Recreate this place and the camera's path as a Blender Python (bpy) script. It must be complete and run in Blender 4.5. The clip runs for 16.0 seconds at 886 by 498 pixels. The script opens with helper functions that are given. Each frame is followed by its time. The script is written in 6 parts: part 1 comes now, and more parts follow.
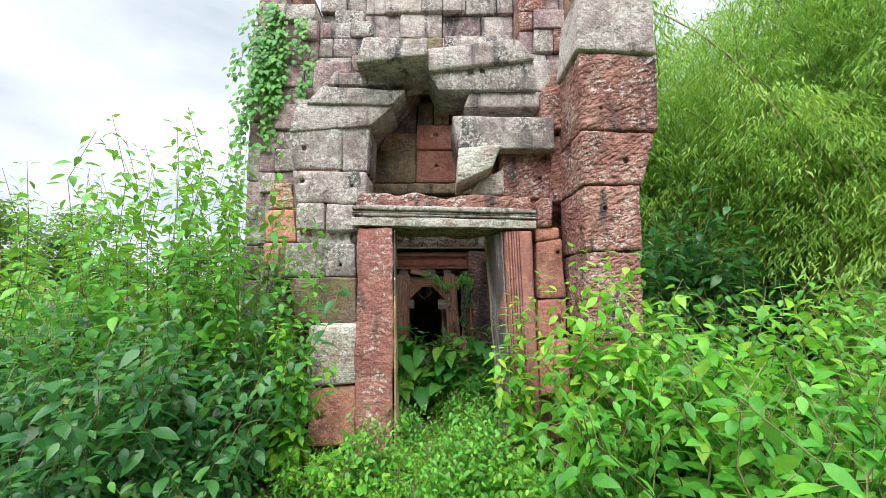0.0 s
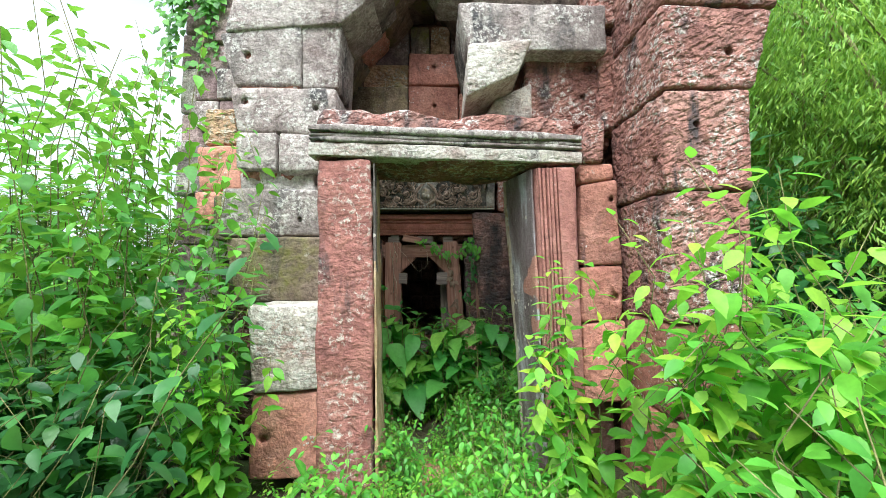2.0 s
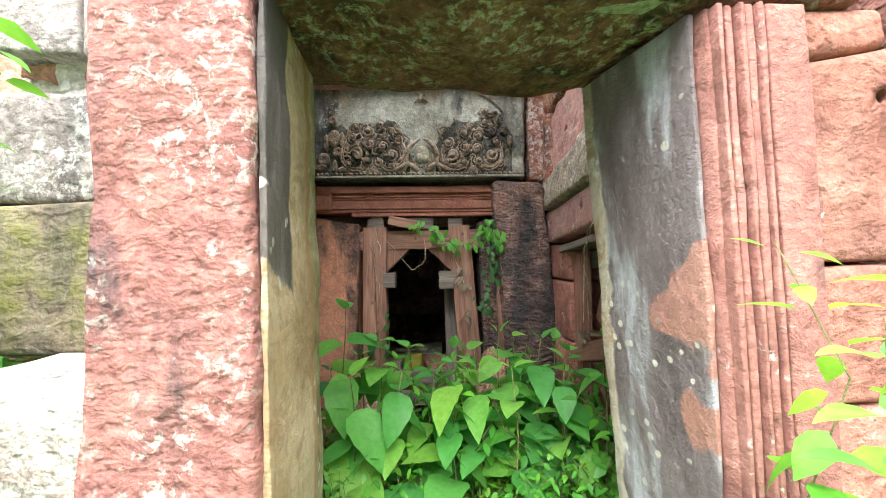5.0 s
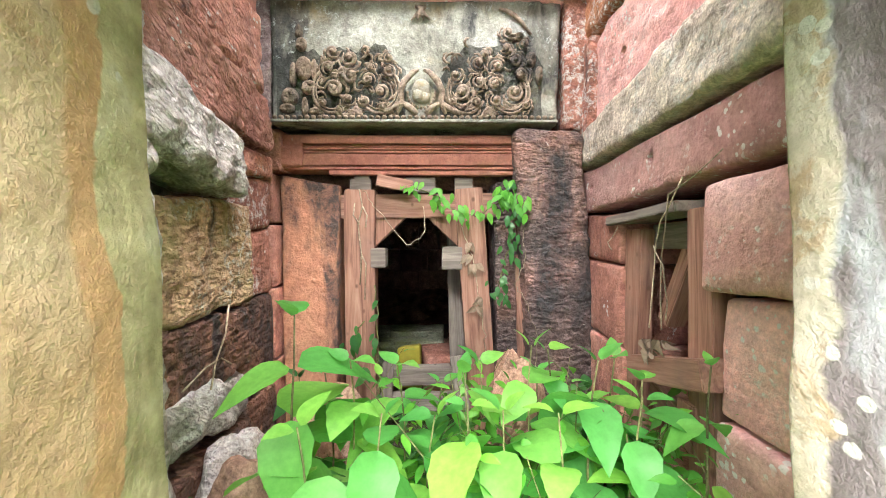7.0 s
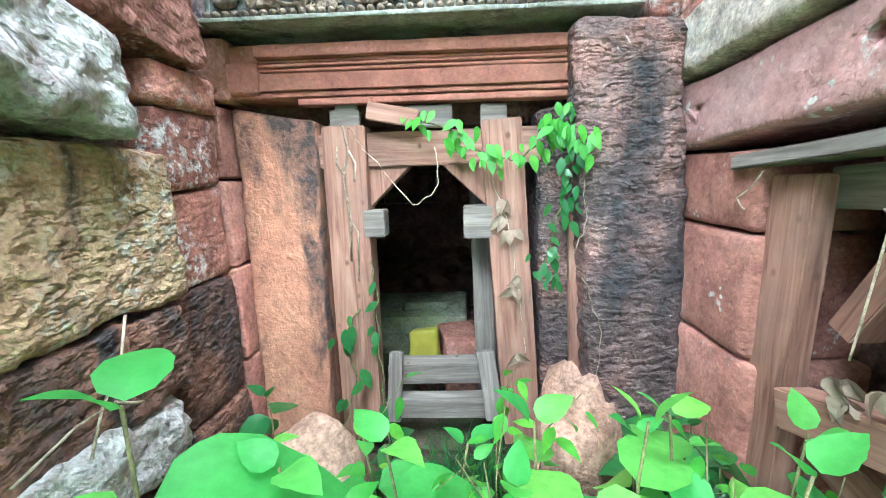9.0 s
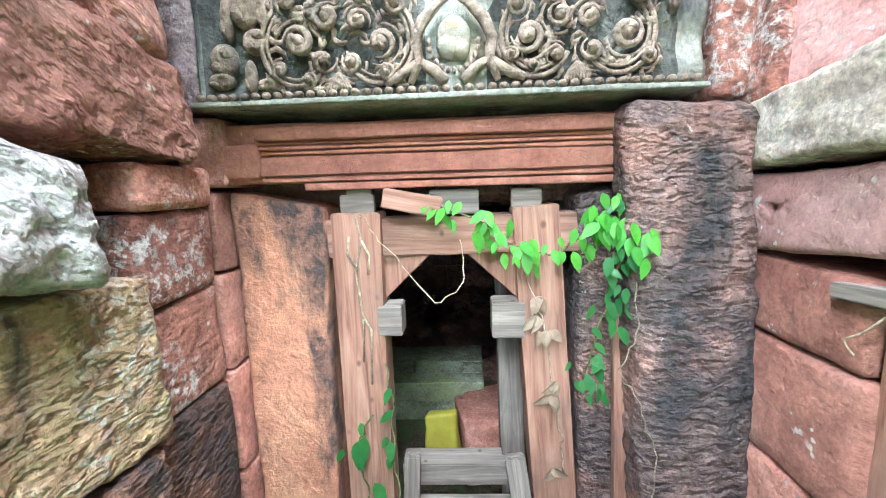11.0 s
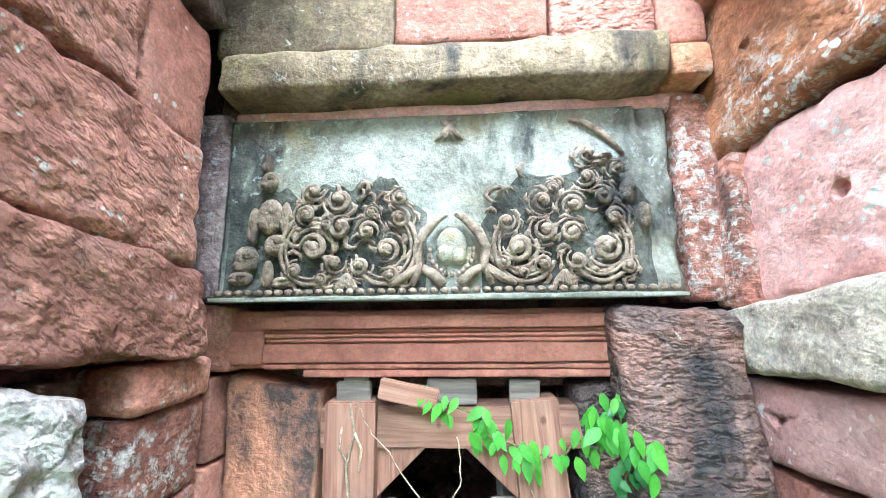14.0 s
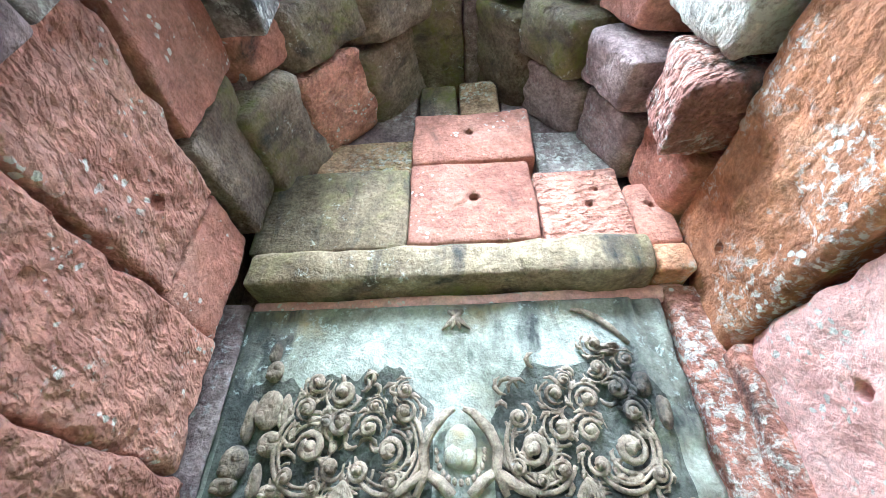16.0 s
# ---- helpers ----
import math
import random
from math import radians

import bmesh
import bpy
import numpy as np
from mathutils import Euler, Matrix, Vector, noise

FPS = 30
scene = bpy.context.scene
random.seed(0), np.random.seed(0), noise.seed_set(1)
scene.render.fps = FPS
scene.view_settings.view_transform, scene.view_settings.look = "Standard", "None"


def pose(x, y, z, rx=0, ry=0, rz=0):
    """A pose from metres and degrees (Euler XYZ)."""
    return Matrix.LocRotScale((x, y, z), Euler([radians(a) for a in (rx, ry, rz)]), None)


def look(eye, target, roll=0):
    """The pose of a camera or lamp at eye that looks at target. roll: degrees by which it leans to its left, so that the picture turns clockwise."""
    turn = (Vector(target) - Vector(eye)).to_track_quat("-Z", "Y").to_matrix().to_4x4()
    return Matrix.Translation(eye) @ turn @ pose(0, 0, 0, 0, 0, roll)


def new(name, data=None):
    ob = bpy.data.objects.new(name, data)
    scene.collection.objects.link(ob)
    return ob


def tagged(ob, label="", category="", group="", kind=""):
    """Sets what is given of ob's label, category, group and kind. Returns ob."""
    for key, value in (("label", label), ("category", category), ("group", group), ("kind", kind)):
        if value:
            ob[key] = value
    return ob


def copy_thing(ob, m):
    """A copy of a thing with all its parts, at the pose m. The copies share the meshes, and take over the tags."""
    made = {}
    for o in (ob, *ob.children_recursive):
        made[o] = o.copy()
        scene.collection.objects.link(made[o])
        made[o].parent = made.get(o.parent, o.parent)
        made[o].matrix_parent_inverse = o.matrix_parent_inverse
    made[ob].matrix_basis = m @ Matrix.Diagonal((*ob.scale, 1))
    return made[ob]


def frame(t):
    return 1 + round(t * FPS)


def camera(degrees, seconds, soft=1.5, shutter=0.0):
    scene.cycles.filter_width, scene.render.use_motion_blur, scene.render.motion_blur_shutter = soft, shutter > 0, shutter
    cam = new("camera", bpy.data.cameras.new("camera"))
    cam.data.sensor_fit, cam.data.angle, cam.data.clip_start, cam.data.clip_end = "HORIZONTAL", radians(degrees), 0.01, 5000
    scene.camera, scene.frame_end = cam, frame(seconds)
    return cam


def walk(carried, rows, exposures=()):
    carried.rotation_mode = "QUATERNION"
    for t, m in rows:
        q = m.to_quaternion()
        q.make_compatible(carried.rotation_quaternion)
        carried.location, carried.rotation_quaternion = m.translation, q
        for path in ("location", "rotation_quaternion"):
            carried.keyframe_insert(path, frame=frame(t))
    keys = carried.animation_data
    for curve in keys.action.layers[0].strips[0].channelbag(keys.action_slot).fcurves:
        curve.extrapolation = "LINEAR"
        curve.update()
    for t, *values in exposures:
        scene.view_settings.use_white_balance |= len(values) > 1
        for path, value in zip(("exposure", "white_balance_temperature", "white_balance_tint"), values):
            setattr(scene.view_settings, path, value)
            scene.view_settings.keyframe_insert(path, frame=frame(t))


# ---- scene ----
cam = camera(97.8, 16.0, 0.65)
METRES, EYE, TILT, LEAN, TURN = 5.2, 1.5, 6.0, 0.0, 0.0
ROWS = [
    (0.0, 0.0, 0.0, 0.0, -0.0, 0.0, -0.0),
    (0.5, -0.0067, 0.0529, -0.0136, -0.65, -1.27, -0.04),
    (1.0, -0.0182, 0.1102, -0.0223, -1.04, -2.22, 0.01),
    (1.5, -0.0175, 0.1485, -0.0333, -1.0, -2.79, 0.06),
    (2.0, -0.0091, 0.2211, -0.0446, -0.63, -3.0, 0.09),
    (2.5, -0.0063, 0.2684, -0.0467, -0.18, -3.26, -0.03),
    (3.0, -0.0171, 0.3247, -0.0584, -0.22, -3.93, -0.2),
    (3.5, -0.0279, 0.3817, -0.0583, -1.32, -3.8, 0.39),
    (6.0, -0.0081, 0.6118, -0.0742, -0.32, -5.1, 0.63),
    (6.5, -0.0156, 0.6522, -0.0746, -0.48, -6.83, 0.21),
    (7.0, -0.0168, 0.6647, -0.0763, -0.41, -8.9, -0.09),
    (7.5, -0.0181, 0.6969, -0.0851, -0.06, -11.37, 0.03),
    (8.0, -0.0152, 0.7469, -0.1014, 0.65, -13.9, 0.42),
    (8.5, -0.0137, 0.7929, -0.1047, 1.58, -15.74, 0.97),
    (9.0, -0.0167, 0.8086, -0.0873, 2.35, -16.55, 1.69),
    (11.5, -0.0367, 0.8746, -0.0188, 2.78, -13.34, 1.93),
    (12.0, -0.036, 0.8736, -0.0068, 2.98, -10.67, 1.59),
    (12.5, -0.0313, 0.8676, 0.0028, 3.38, -7.44, 1.32),
    (13.0, -0.0287, 0.864, 0.0087, 3.64, -3.98, 1.11),
    (13.5, -0.0272, 0.8653, 0.0159, 3.68, -0.57, 1.05),
    (14.0, -0.0282, 0.8661, 0.0223, 3.59, 3.03, 1.1),
    (14.5, -0.0286, 0.8657, 0.0273, 3.64, 7.29, 1.19),
    (15.0, -0.029, 0.8661, 0.0301, 3.84, 12.57, 1.17),
    (15.5, -0.0305, 0.8624, 0.0351, 3.96, 19.26, 1.09),
    (16.0, -0.029, 0.8573, 0.0395, 4.31, 27.1, 0.97),
]
EXPOSURES = [(0.0, 1.0, 6400, 9), (1.5, 1.25, 6200, 8), (3.7, 1.75, 5950, 6), (5.8, 2.95, 6500, 13), (7.0, 3.65, 6450, 13), (8.0, 3.85, 5900, 6), (8.6, 3.95, 5350, 1), (9.2, 4.1, 5100, -1), (11.3, 4.1, 5350, 4), (12.5, 4.05, 5350, 4), (16.0, 3.95, 5000, -2)]
walk(cam, [(t, pose(0, 0, EYE, TILT, LEAN, TURN) @ pose(METRES * x, METRES * y, METRES * z, 90 + pitch, roll, yaw)) for t, x, y, z, yaw, pitch, roll in ROWS], EXPOSURES)

# ---- light: bright overcast sky, soft high sun behind the walker and to one side ----
SUN_ELEV, SUN_AZ = 66.0, 195.0
world = bpy.data.worlds.new("sky")
scene.world = world
world.use_nodes = True
wt = world.node_tree
sky = wt.nodes.new("ShaderNodeTexSky")
sky.sky_type, sky.sun_disc = "NISHITA", False
sky.sun_elevation, sky.sun_rotation = radians(SUN_ELEV), radians(SUN_AZ)
cloud_at = wt.nodes.new("ShaderNodeTexCoord")
cloud_map = wt.nodes.new("ShaderNodeMapping")
cloud_map.inputs["Scale"].default_value = (1.0, 1.0, 2.6)
cloud = wt.nodes.new("ShaderNodeTexNoise")
cloud.inputs["Scale"].default_value, cloud.inputs["Detail"].default_value = 2.6, 6.0
cloud_ramp = wt.nodes.new("ShaderNodeValToRGB")
cloud_ramp.color_ramp.elements[0].position, cloud_ramp.color_ramp.elements[0].color = 0.32, (6.2, 6.9, 7.6, 1)
cloud_ramp.color_ramp.elements[1].position, cloud_ramp.color_ramp.elements[1].color = 0.62, (9.6, 9.9, 10.2, 1)
sky_mix = wt.nodes.new("ShaderNodeMixRGB")
sky_mix.inputs[0].default_value = 0.88
wt.links.new(cloud_at.outputs["Generated"], cloud_map.inputs[0])
wt.links.new(cloud_map.outputs[0], cloud.inputs["Vector"])
wt.links.new(cloud.outputs["Fac"], cloud_ramp.inputs[0])
wt.links.new(sky.outputs[0], sky_mix.inputs[1])
wt.links.new(cloud_ramp.outputs[0], sky_mix.inputs[2])
wt.links.new(sky_mix.outputs[0], wt.nodes["Background"].inputs["Color"])
wt.nodes["Background"].inputs["Strength"].default_value = 0.062
sun = new("sun", bpy.data.lights.new("sun", "SUN"))
sun.data.energy, sun.data.angle, sun.data.color = 4.5, radians(70), (1.0, 0.97, 0.93)
az, el = radians(SUN_AZ), radians(SUN_ELEV)
sun.matrix_world = look((0, 0, 30), (-30 * math.sin(az) * math.cos(el), -30 * math.cos(az) * math.cos(el), 30 - 30 * math.sin(el)))


# ---- materials ----
def nodes_of(name):
    m = bpy.data.materials.new(name)
    m.use_nodes = True
    return m, m.node_tree, m.node_tree.nodes["Principled BSDF"]


def put(tree, kind, **values):
    n = tree.nodes.new(kind)
    for key, value in values.items():
        for s in n.inputs:
            if s.name.replace(" ", "_") == key:
                if isinstance(value, bpy.types.NodeSocket):
                    tree.links.new(value, s)
                else:
                    s.default_value = value
                break
    return n


def place(tree, scale=(1, 1, 1), own=True):
    """World position, shifted by each object's random number."""
    v = tree.nodes.new("ShaderNodeNewGeometry").outputs["Position"]
    if own:
        info = tree.nodes.new("ShaderNodeObjectInfo")
        shift = tree.nodes.new("ShaderNodeVectorMath")
        shift.operation = "SCALE"
        shift.inputs[0].default_value = (17.0, 9.0, 5.0)
        tree.links.new(info.outputs["Random"], shift.inputs["Scale"])
        add = tree.nodes.new("ShaderNodeVectorMath")
        tree.links.new(v, add.inputs[0])
        tree.links.new(shift.outputs[0], add.inputs[1])
        v = add.outputs[0]
    return put(tree, "ShaderNodeMapping", Vector=v, Scale=scale).outputs[0]


def speck(tree, v, scale, detail=5.0, rough=0.6, distort=0.0):
    return put(tree, "ShaderNodeTexNoise", Vector=v, Scale=scale, Detail=detail, Roughness=rough, Distortion=distort).outputs["Fac"]


def step(tree, value, lo, hi, top=1.0):
    n = put(tree, "ShaderNodeMapRange", Value=value)
    n.inputs["From Min"].default_value, n.inputs["From Max"].default_value, n.inputs["To Max"].default_value = lo, hi, top
    return n.outputs[0]


def times(tree, a, b, how="MULTIPLY"):
    n = tree.nodes.new("ShaderNodeMath")
    n.operation = how
    for s, value in zip(n.inputs, (a, b)):
        if isinstance(value, bpy.types.NodeSocket):
            tree.links.new(value, s)
        else:
            s.default_value = value
    return n.outputs[0]


def blend(tree, fac, a, b, how="MIX"):
    n = tree.nodes.new("ShaderNodeMixRGB")
    n.blend_type = how
    for s, value in zip(n.inputs, (fac, a, b)):
        if isinstance(value, bpy.types.NodeSocket):
            tree.links.new(value, s)
        else:
            s.default_value = value if isinstance(value, float) else (*value[:3], 1)
    return n.outputs[0]


def ramp(tree, value, *stops):
    n = tree.nodes.new("ShaderNodeValToRGB")
    while len(n.color_ramp.elements) < len(stops):
        n.color_ramp.elements.new(0.5)
    for e, (at, c) in zip(n.color_ramp.elements, stops):
        e.position, e.color = at, (*c, 1)
    tree.links.new(value, n.inputs[0])
    return n.outputs[0]


def bump(tree, bsdf, height, strength, distance, last=None):
    n = put(tree, "ShaderNodeBump", Height=height, Strength=strength, Distance=distance)
    if last:
        tree.links.new(last, n.inputs["Normal"])
    tree.links.new(n.outputs[0], bsdf.inputs["Normal"])
    return n.outputs[0]


def stone_mat(name, tones, lichen=0.0, lichen_col=(0.55, 0.55, 0.5), black=0.0, dots=0.0, chisel=0.0, tilt=(0, 0, 0), moss=0.0, moss_col=(0.16, 0.15, 0.05), rough=0.88, own=True, spread=0.28, pits=0.5, busy=1.0):
    m, t, b = nodes_of(name)
    v = place(t, own=own)
    big = speck(t, v, 2.3, 7.0, 0.62, 0.6)
    tones = [tuple(min(0.8, 1.12 * (0.95 * c + 0.05 * max(tone))) for c in tone) for tone in tones]
    col = ramp(t, big, (0.3, tones[0]), (0.5, tones[1]), (0.7, tones[2]))
    grain = speck(t, v, 55.0, 4.0, 0.7)
    mid = speck(t, v, 11.0, 8.0, 0.68, 0.3)
    col = blend(t, busy, col, ramp(t, grain, (0.3, (0.58, 0.57, 0.57)), (0.7, (1.32, 1.32, 1.32))), "MULTIPLY")
    col = blend(t, busy, col, ramp(t, mid, (0.34, (0.58, 0.55, 0.55)), (0.62, (1.22, 1.21, 1.19))), "MULTIPLY")
    if own:
        info = t.nodes.new("ShaderNodeObjectInfo").outputs["Random"]
        hsv = put(t, "ShaderNodeHueSaturation", Color=col)
        t.links.new(step(t, info, 0.0, 1.0, 1.0), hsv.inputs["Fac"])
        rnd = t.nodes.new("ShaderNodeMapRange")
        t.links.new(info, rnd.inputs[0])
        rnd.inputs["To Min"].default_value, rnd.inputs["To Max"].default_value = 1.0 - spread, 1.0 + spread
        t.links.new(rnd.outputs[0], hsv.inputs["Value"])
        hsv.inputs["Fac"].default_value = 1.0
        for l in list(hsv.inputs["Fac"].links):
            t.links.remove(l)
        col = hsv.outputs[0]
    if moss:
        f = times(t, step(t, speck(t, v, 1.7, 5.0), 0.62 - 0.3 * moss, 0.74 - 0.3 * moss), step(t, mid, 0.35, 0.6))
        col = blend(t, f, col, moss_col)
    if black:
        drip = speck(t, put(t, "ShaderNodeMapping", Vector=v, Scale=(2.6, 2.6, 0.8)).outputs[0], 1.5, 5.0, 0.6, 0.4)
        f = times(t, step(t, drip, 0.66 - 0.25 * black, 0.76 - 0.25 * black, 0.92), step(t, mid, 0.25, 0.55))
        col = blend(t, f, col, (0.036, 0.038, 0.042))
    if lichen:
        crust = speck(t, v, 27.0, 6.0, 0.7, 0.4)
        f = times(t, step(t, crust, 0.62 - 0.22 * lichen, 0.7 - 0.22 * lichen), step(t, speck(t, v, 2.9, 5.0, 0.6), 0.58 - 0.22 * lichen, 0.66 - 0.22 * lichen, 0.85))
        f = times(t, f, step(t, grain, 0.3, 0.52))
        col = blend(t, f, col, lichen_col)
    if dots:
        cell = put(t, "ShaderNodeTexVoronoi", Vector=v, Scale=31.0, Randomness=1.0)
        size = times(t, speck(t, v, 9.0, 4.0, 0.6), 1.5)
        rag = times(t, times(t, cell.outputs["Distance"], times(t, grain, 0.75), "ADD"), size, "ADD")
        spot = times(t, step(t, rag, 1.36, 1.26), step(t, speck(t, v, 3.3, 3.0), 0.62 - 0.2 * dots, 0.66 - 0.2 * dots, 0.9))
        col = blend(t, spot, col, (0.66, 0.64, 0.6))
    t.links.new(col, b.inputs["Base Color"])
    b.inputs["Roughness"].default_value = rough
    b.inputs["Specular IOR Level"].default_value = 0.3
    n = bump(t, b, mid, 0.8, 0.034 * (0.4 + 0.6 * busy))
    pit = step(t, speck(t, v, 19.0, 3.0, 0.5), 0.36, 0.5)
    n = bump(t, b, pit, pits, 0.008, n)
    if chisel:
        turned = put(t, "ShaderNodeMapping", Vector=v, Rotation=tuple(radians(a) for a in tilt)).outputs[0]
        hew = speck(t, put(t, "ShaderNodeMapping", Vector=turned, Scale=(17.0, 17.0, 30.0)).outputs[0], 1.0, 2.0, 0.5, 0.15)
        n = bump(t, b, step(t, hew, 0.36, 0.6), chisel, 0.05, n)
    bump(t, b, grain, 0.7, 0.005, n)
    return m


RED_TONES = ((0.27, 0.105, 0.08), (0.41, 0.18, 0.13), (0.47, 0.245, 0.19))
RED = stone_mat("red_sandstone", RED_TONES, lichen=0.15, black=0.12, dots=0.12, chisel=0.12, busy=0.7)
PINK = stone_mat("pink_sandstone", ((0.42, 0.21, 0.19), (0.57, 0.31, 0.28), (0.62, 0.39, 0.36)), lichen=0.3, lichen_col=(0.58, 0.52, 0.48), dots=0.7, chisel=0.1, busy=0.5)
ROUGH_RED = stone_mat("hewn_red_sandstone", ((0.3, 0.125, 0.095), (0.45, 0.215, 0.16), (0.51, 0.285, 0.225)), lichen=0.18, black=0.12, dots=0.4, chisel=0.5, tilt=(35, 0, 20), pits=0.7, busy=0.75)
SPLASH = stone_mat("lichen_splashed_red_sandstone", RED_TONES, lichen=0.62, lichen_col=(0.66, 0.65, 0.62), black=0.35, dots=0.5, chisel=0.3)
ORANGE = stone_mat("orange_sandstone", ((0.3, 0.12, 0.06), (0.5, 0.22, 0.11), (0.55, 0.32, 0.2)), lichen=0.55, lichen_col=(0.64, 0.63, 0.6), dots=0.35, chisel=0.25, tilt=(0, 30, 0), busy=0.75)
GREY = stone_mat("weathered_grey_sandstone", ((0.17, 0.13, 0.125), (0.31, 0.275, 0.26), (0.42, 0.395, 0.37)), lichen=0.6, lichen_col=(0.56, 0.55, 0.51), black=0.55, chisel=0.12, spread=0.22)
PURPLE = stone_mat("weathered_purple_sandstone", ((0.14, 0.09, 0.1), (0.25, 0.18, 0.18), (0.34, 0.27, 0.26)), lichen=0.4, lichen_col=(0.44, 0.43, 0.42), black=0.35, chisel=0.15, spread=0.25)
PIL = stone_mat("lichened_red_sandstone", ((0.165, 0.07, 0.06), (0.27, 0.125, 0.1), (0.34, 0.19, 0.155)), lichen=0.52, lichen_col=(0.54, 0.51, 0.47), black=0.45, chisel=0.6, tilt=(0, 25, 0), spread=0.15)
MOSS = stone_mat("mossy_dark_sandstone", ((0.12, 0.09, 0.07), (0.22, 0.17, 0.13), (0.3, 0.26, 0.2)), lichen=0.2, black=0.45, moss=0.5, chisel=0.2)
WHITE = stone_mat("white_lichen_sandstone", ((0.3, 0.2, 0.17), (0.46, 0.43, 0.38), (0.52, 0.5, 0.45)), lichen=0.75, lichen_col=(0.56, 0.55, 0.5), black=0.22, chisel=0.25)
PALE = stone_mat("chiselled_pale_sandstone", ((0.4, 0.34, 0.31), (0.52, 0.49, 0.46), (0.58, 0.56, 0.53)), lichen=0.6, lichen_col=(0.64, 0.63, 0.6), black=0.12, chisel=0.45, tilt=(40, 0, 0), pits=0.8, busy=0.7)
CORNICE = stone_mat("olive_brown_sandstone", ((0.14, 0.11, 0.07), (0.26, 0.2, 0.13), (0.34, 0.28, 0.2)), lichen=0.2, black=0.45, moss=0.3, moss_col=(0.22, 0.21, 0.08))
BEAM = stone_mat("buff_sandstone", ((0.36, 0.3, 0.24), (0.48, 0.43, 0.36), (0.54, 0.5, 0.44)), lichen=0.45, black=0.15, dots=0.2, chisel=0.1)
OCHRE = stone_mat("ochre_stained_sandstone", ((0.29, 0.18, 0.1), (0.42, 0.28, 0.165), (0.43, 0.235, 0.15)), lichen=0.55, lichen_col=(0.52, 0.52, 0.44), black=0.35, moss=0.3, moss_col=(0.3, 0.27, 0.12), chisel=0.6)
WET = stone_mat("dark_wet_sandstone", ((0.08, 0.045, 0.035), (0.2, 0.1, 0.065), (0.3, 0.15, 0.1)), lichen=0.12, black=0.55, chisel=0.7, tilt=(0, 20, 0), rough=0.7)
JAMB = stone_mat("orange_red_door_stone", ((0.32, 0.14, 0.085), (0.48, 0.22, 0.13), (0.53, 0.28, 0.16)), black=0.66, own=False, chisel=0.1, busy=0.45)
MOULD = stone_mat("smooth_orange_red_sandstone", ((0.33, 0.12, 0.085), (0.45, 0.185, 0.13), (0.5, 0.24, 0.17)), lichen=0.1, own=False, pits=0.2, busy=0.45)
DARK = stone_mat("blackened_sandstone", ((0.055, 0.05, 0.05), (0.17, 0.12, 0.11), (0.36, 0.19, 0.15)), lichen=0.05, black=0.62, chisel=0.55, own=False)
SLATE = stone_mat("grey_green_carved_stone", ((0.15, 0.15, 0.12), (0.32, 0.33, 0.28), (0.44, 0.46, 0.42)), lichen=0.35, lichen_col=(0.5, 0.55, 0.53), black=0.5, moss=0.3, moss_col=(0.34, 0.27, 0.16), own=False, pits=0.3, busy=0.7)
# algae stain plus the shade of the carved recesses, put into one dark colour
ALGAE_SHADE = stone_mat("algae_blackened_carved_ground", ((0.045, 0.048, 0.042), (0.1, 0.105, 0.092), (0.2, 0.205, 0.18)), black=0.3, moss=0.2, own=False)
CARVED = stone_mat("tan_carved_stone", ((0.16, 0.125, 0.095), (0.3, 0.235, 0.175), (0.4, 0.33, 0.26)), lichen=0.12, black=0.42, own=False, pits=0.3)
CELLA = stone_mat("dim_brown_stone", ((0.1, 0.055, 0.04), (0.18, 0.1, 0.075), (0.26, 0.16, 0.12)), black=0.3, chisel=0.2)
GREEN_SLAB = stone_mat("greenish_slab_stone", ((0.16, 0.18, 0.12), (0.26, 0.29, 0.2), (0.33, 0.35, 0.26)), moss=0.3, moss_col=(0.2, 0.24, 0.1), own=False)
ROCK = stone_mat("tan_rock", ((0.28, 0.15, 0.1), (0.38, 0.23, 0.16), (0.46, 0.32, 0.23)), black=0.12, dots=0.1, chisel=0.2)
FLUTE = stone_mat("dull_red_fluted_stone", ((0.2, 0.08, 0.068), (0.31, 0.135, 0.11), (0.37, 0.185, 0.155)), lichen=0.15, black=0.15, own=False, pits=0.3, busy=0.6)
FRONT = stone_mat("flaking_red_door_jamb", ((0.15, 0.065, 0.062), (0.27, 0.11, 0.092), (0.35, 0.16, 0.13)), lichen=0.46, lichen_col=(0.54, 0.5, 0.44), black=0.45, own=False, chisel=0.2, busy=0.7)


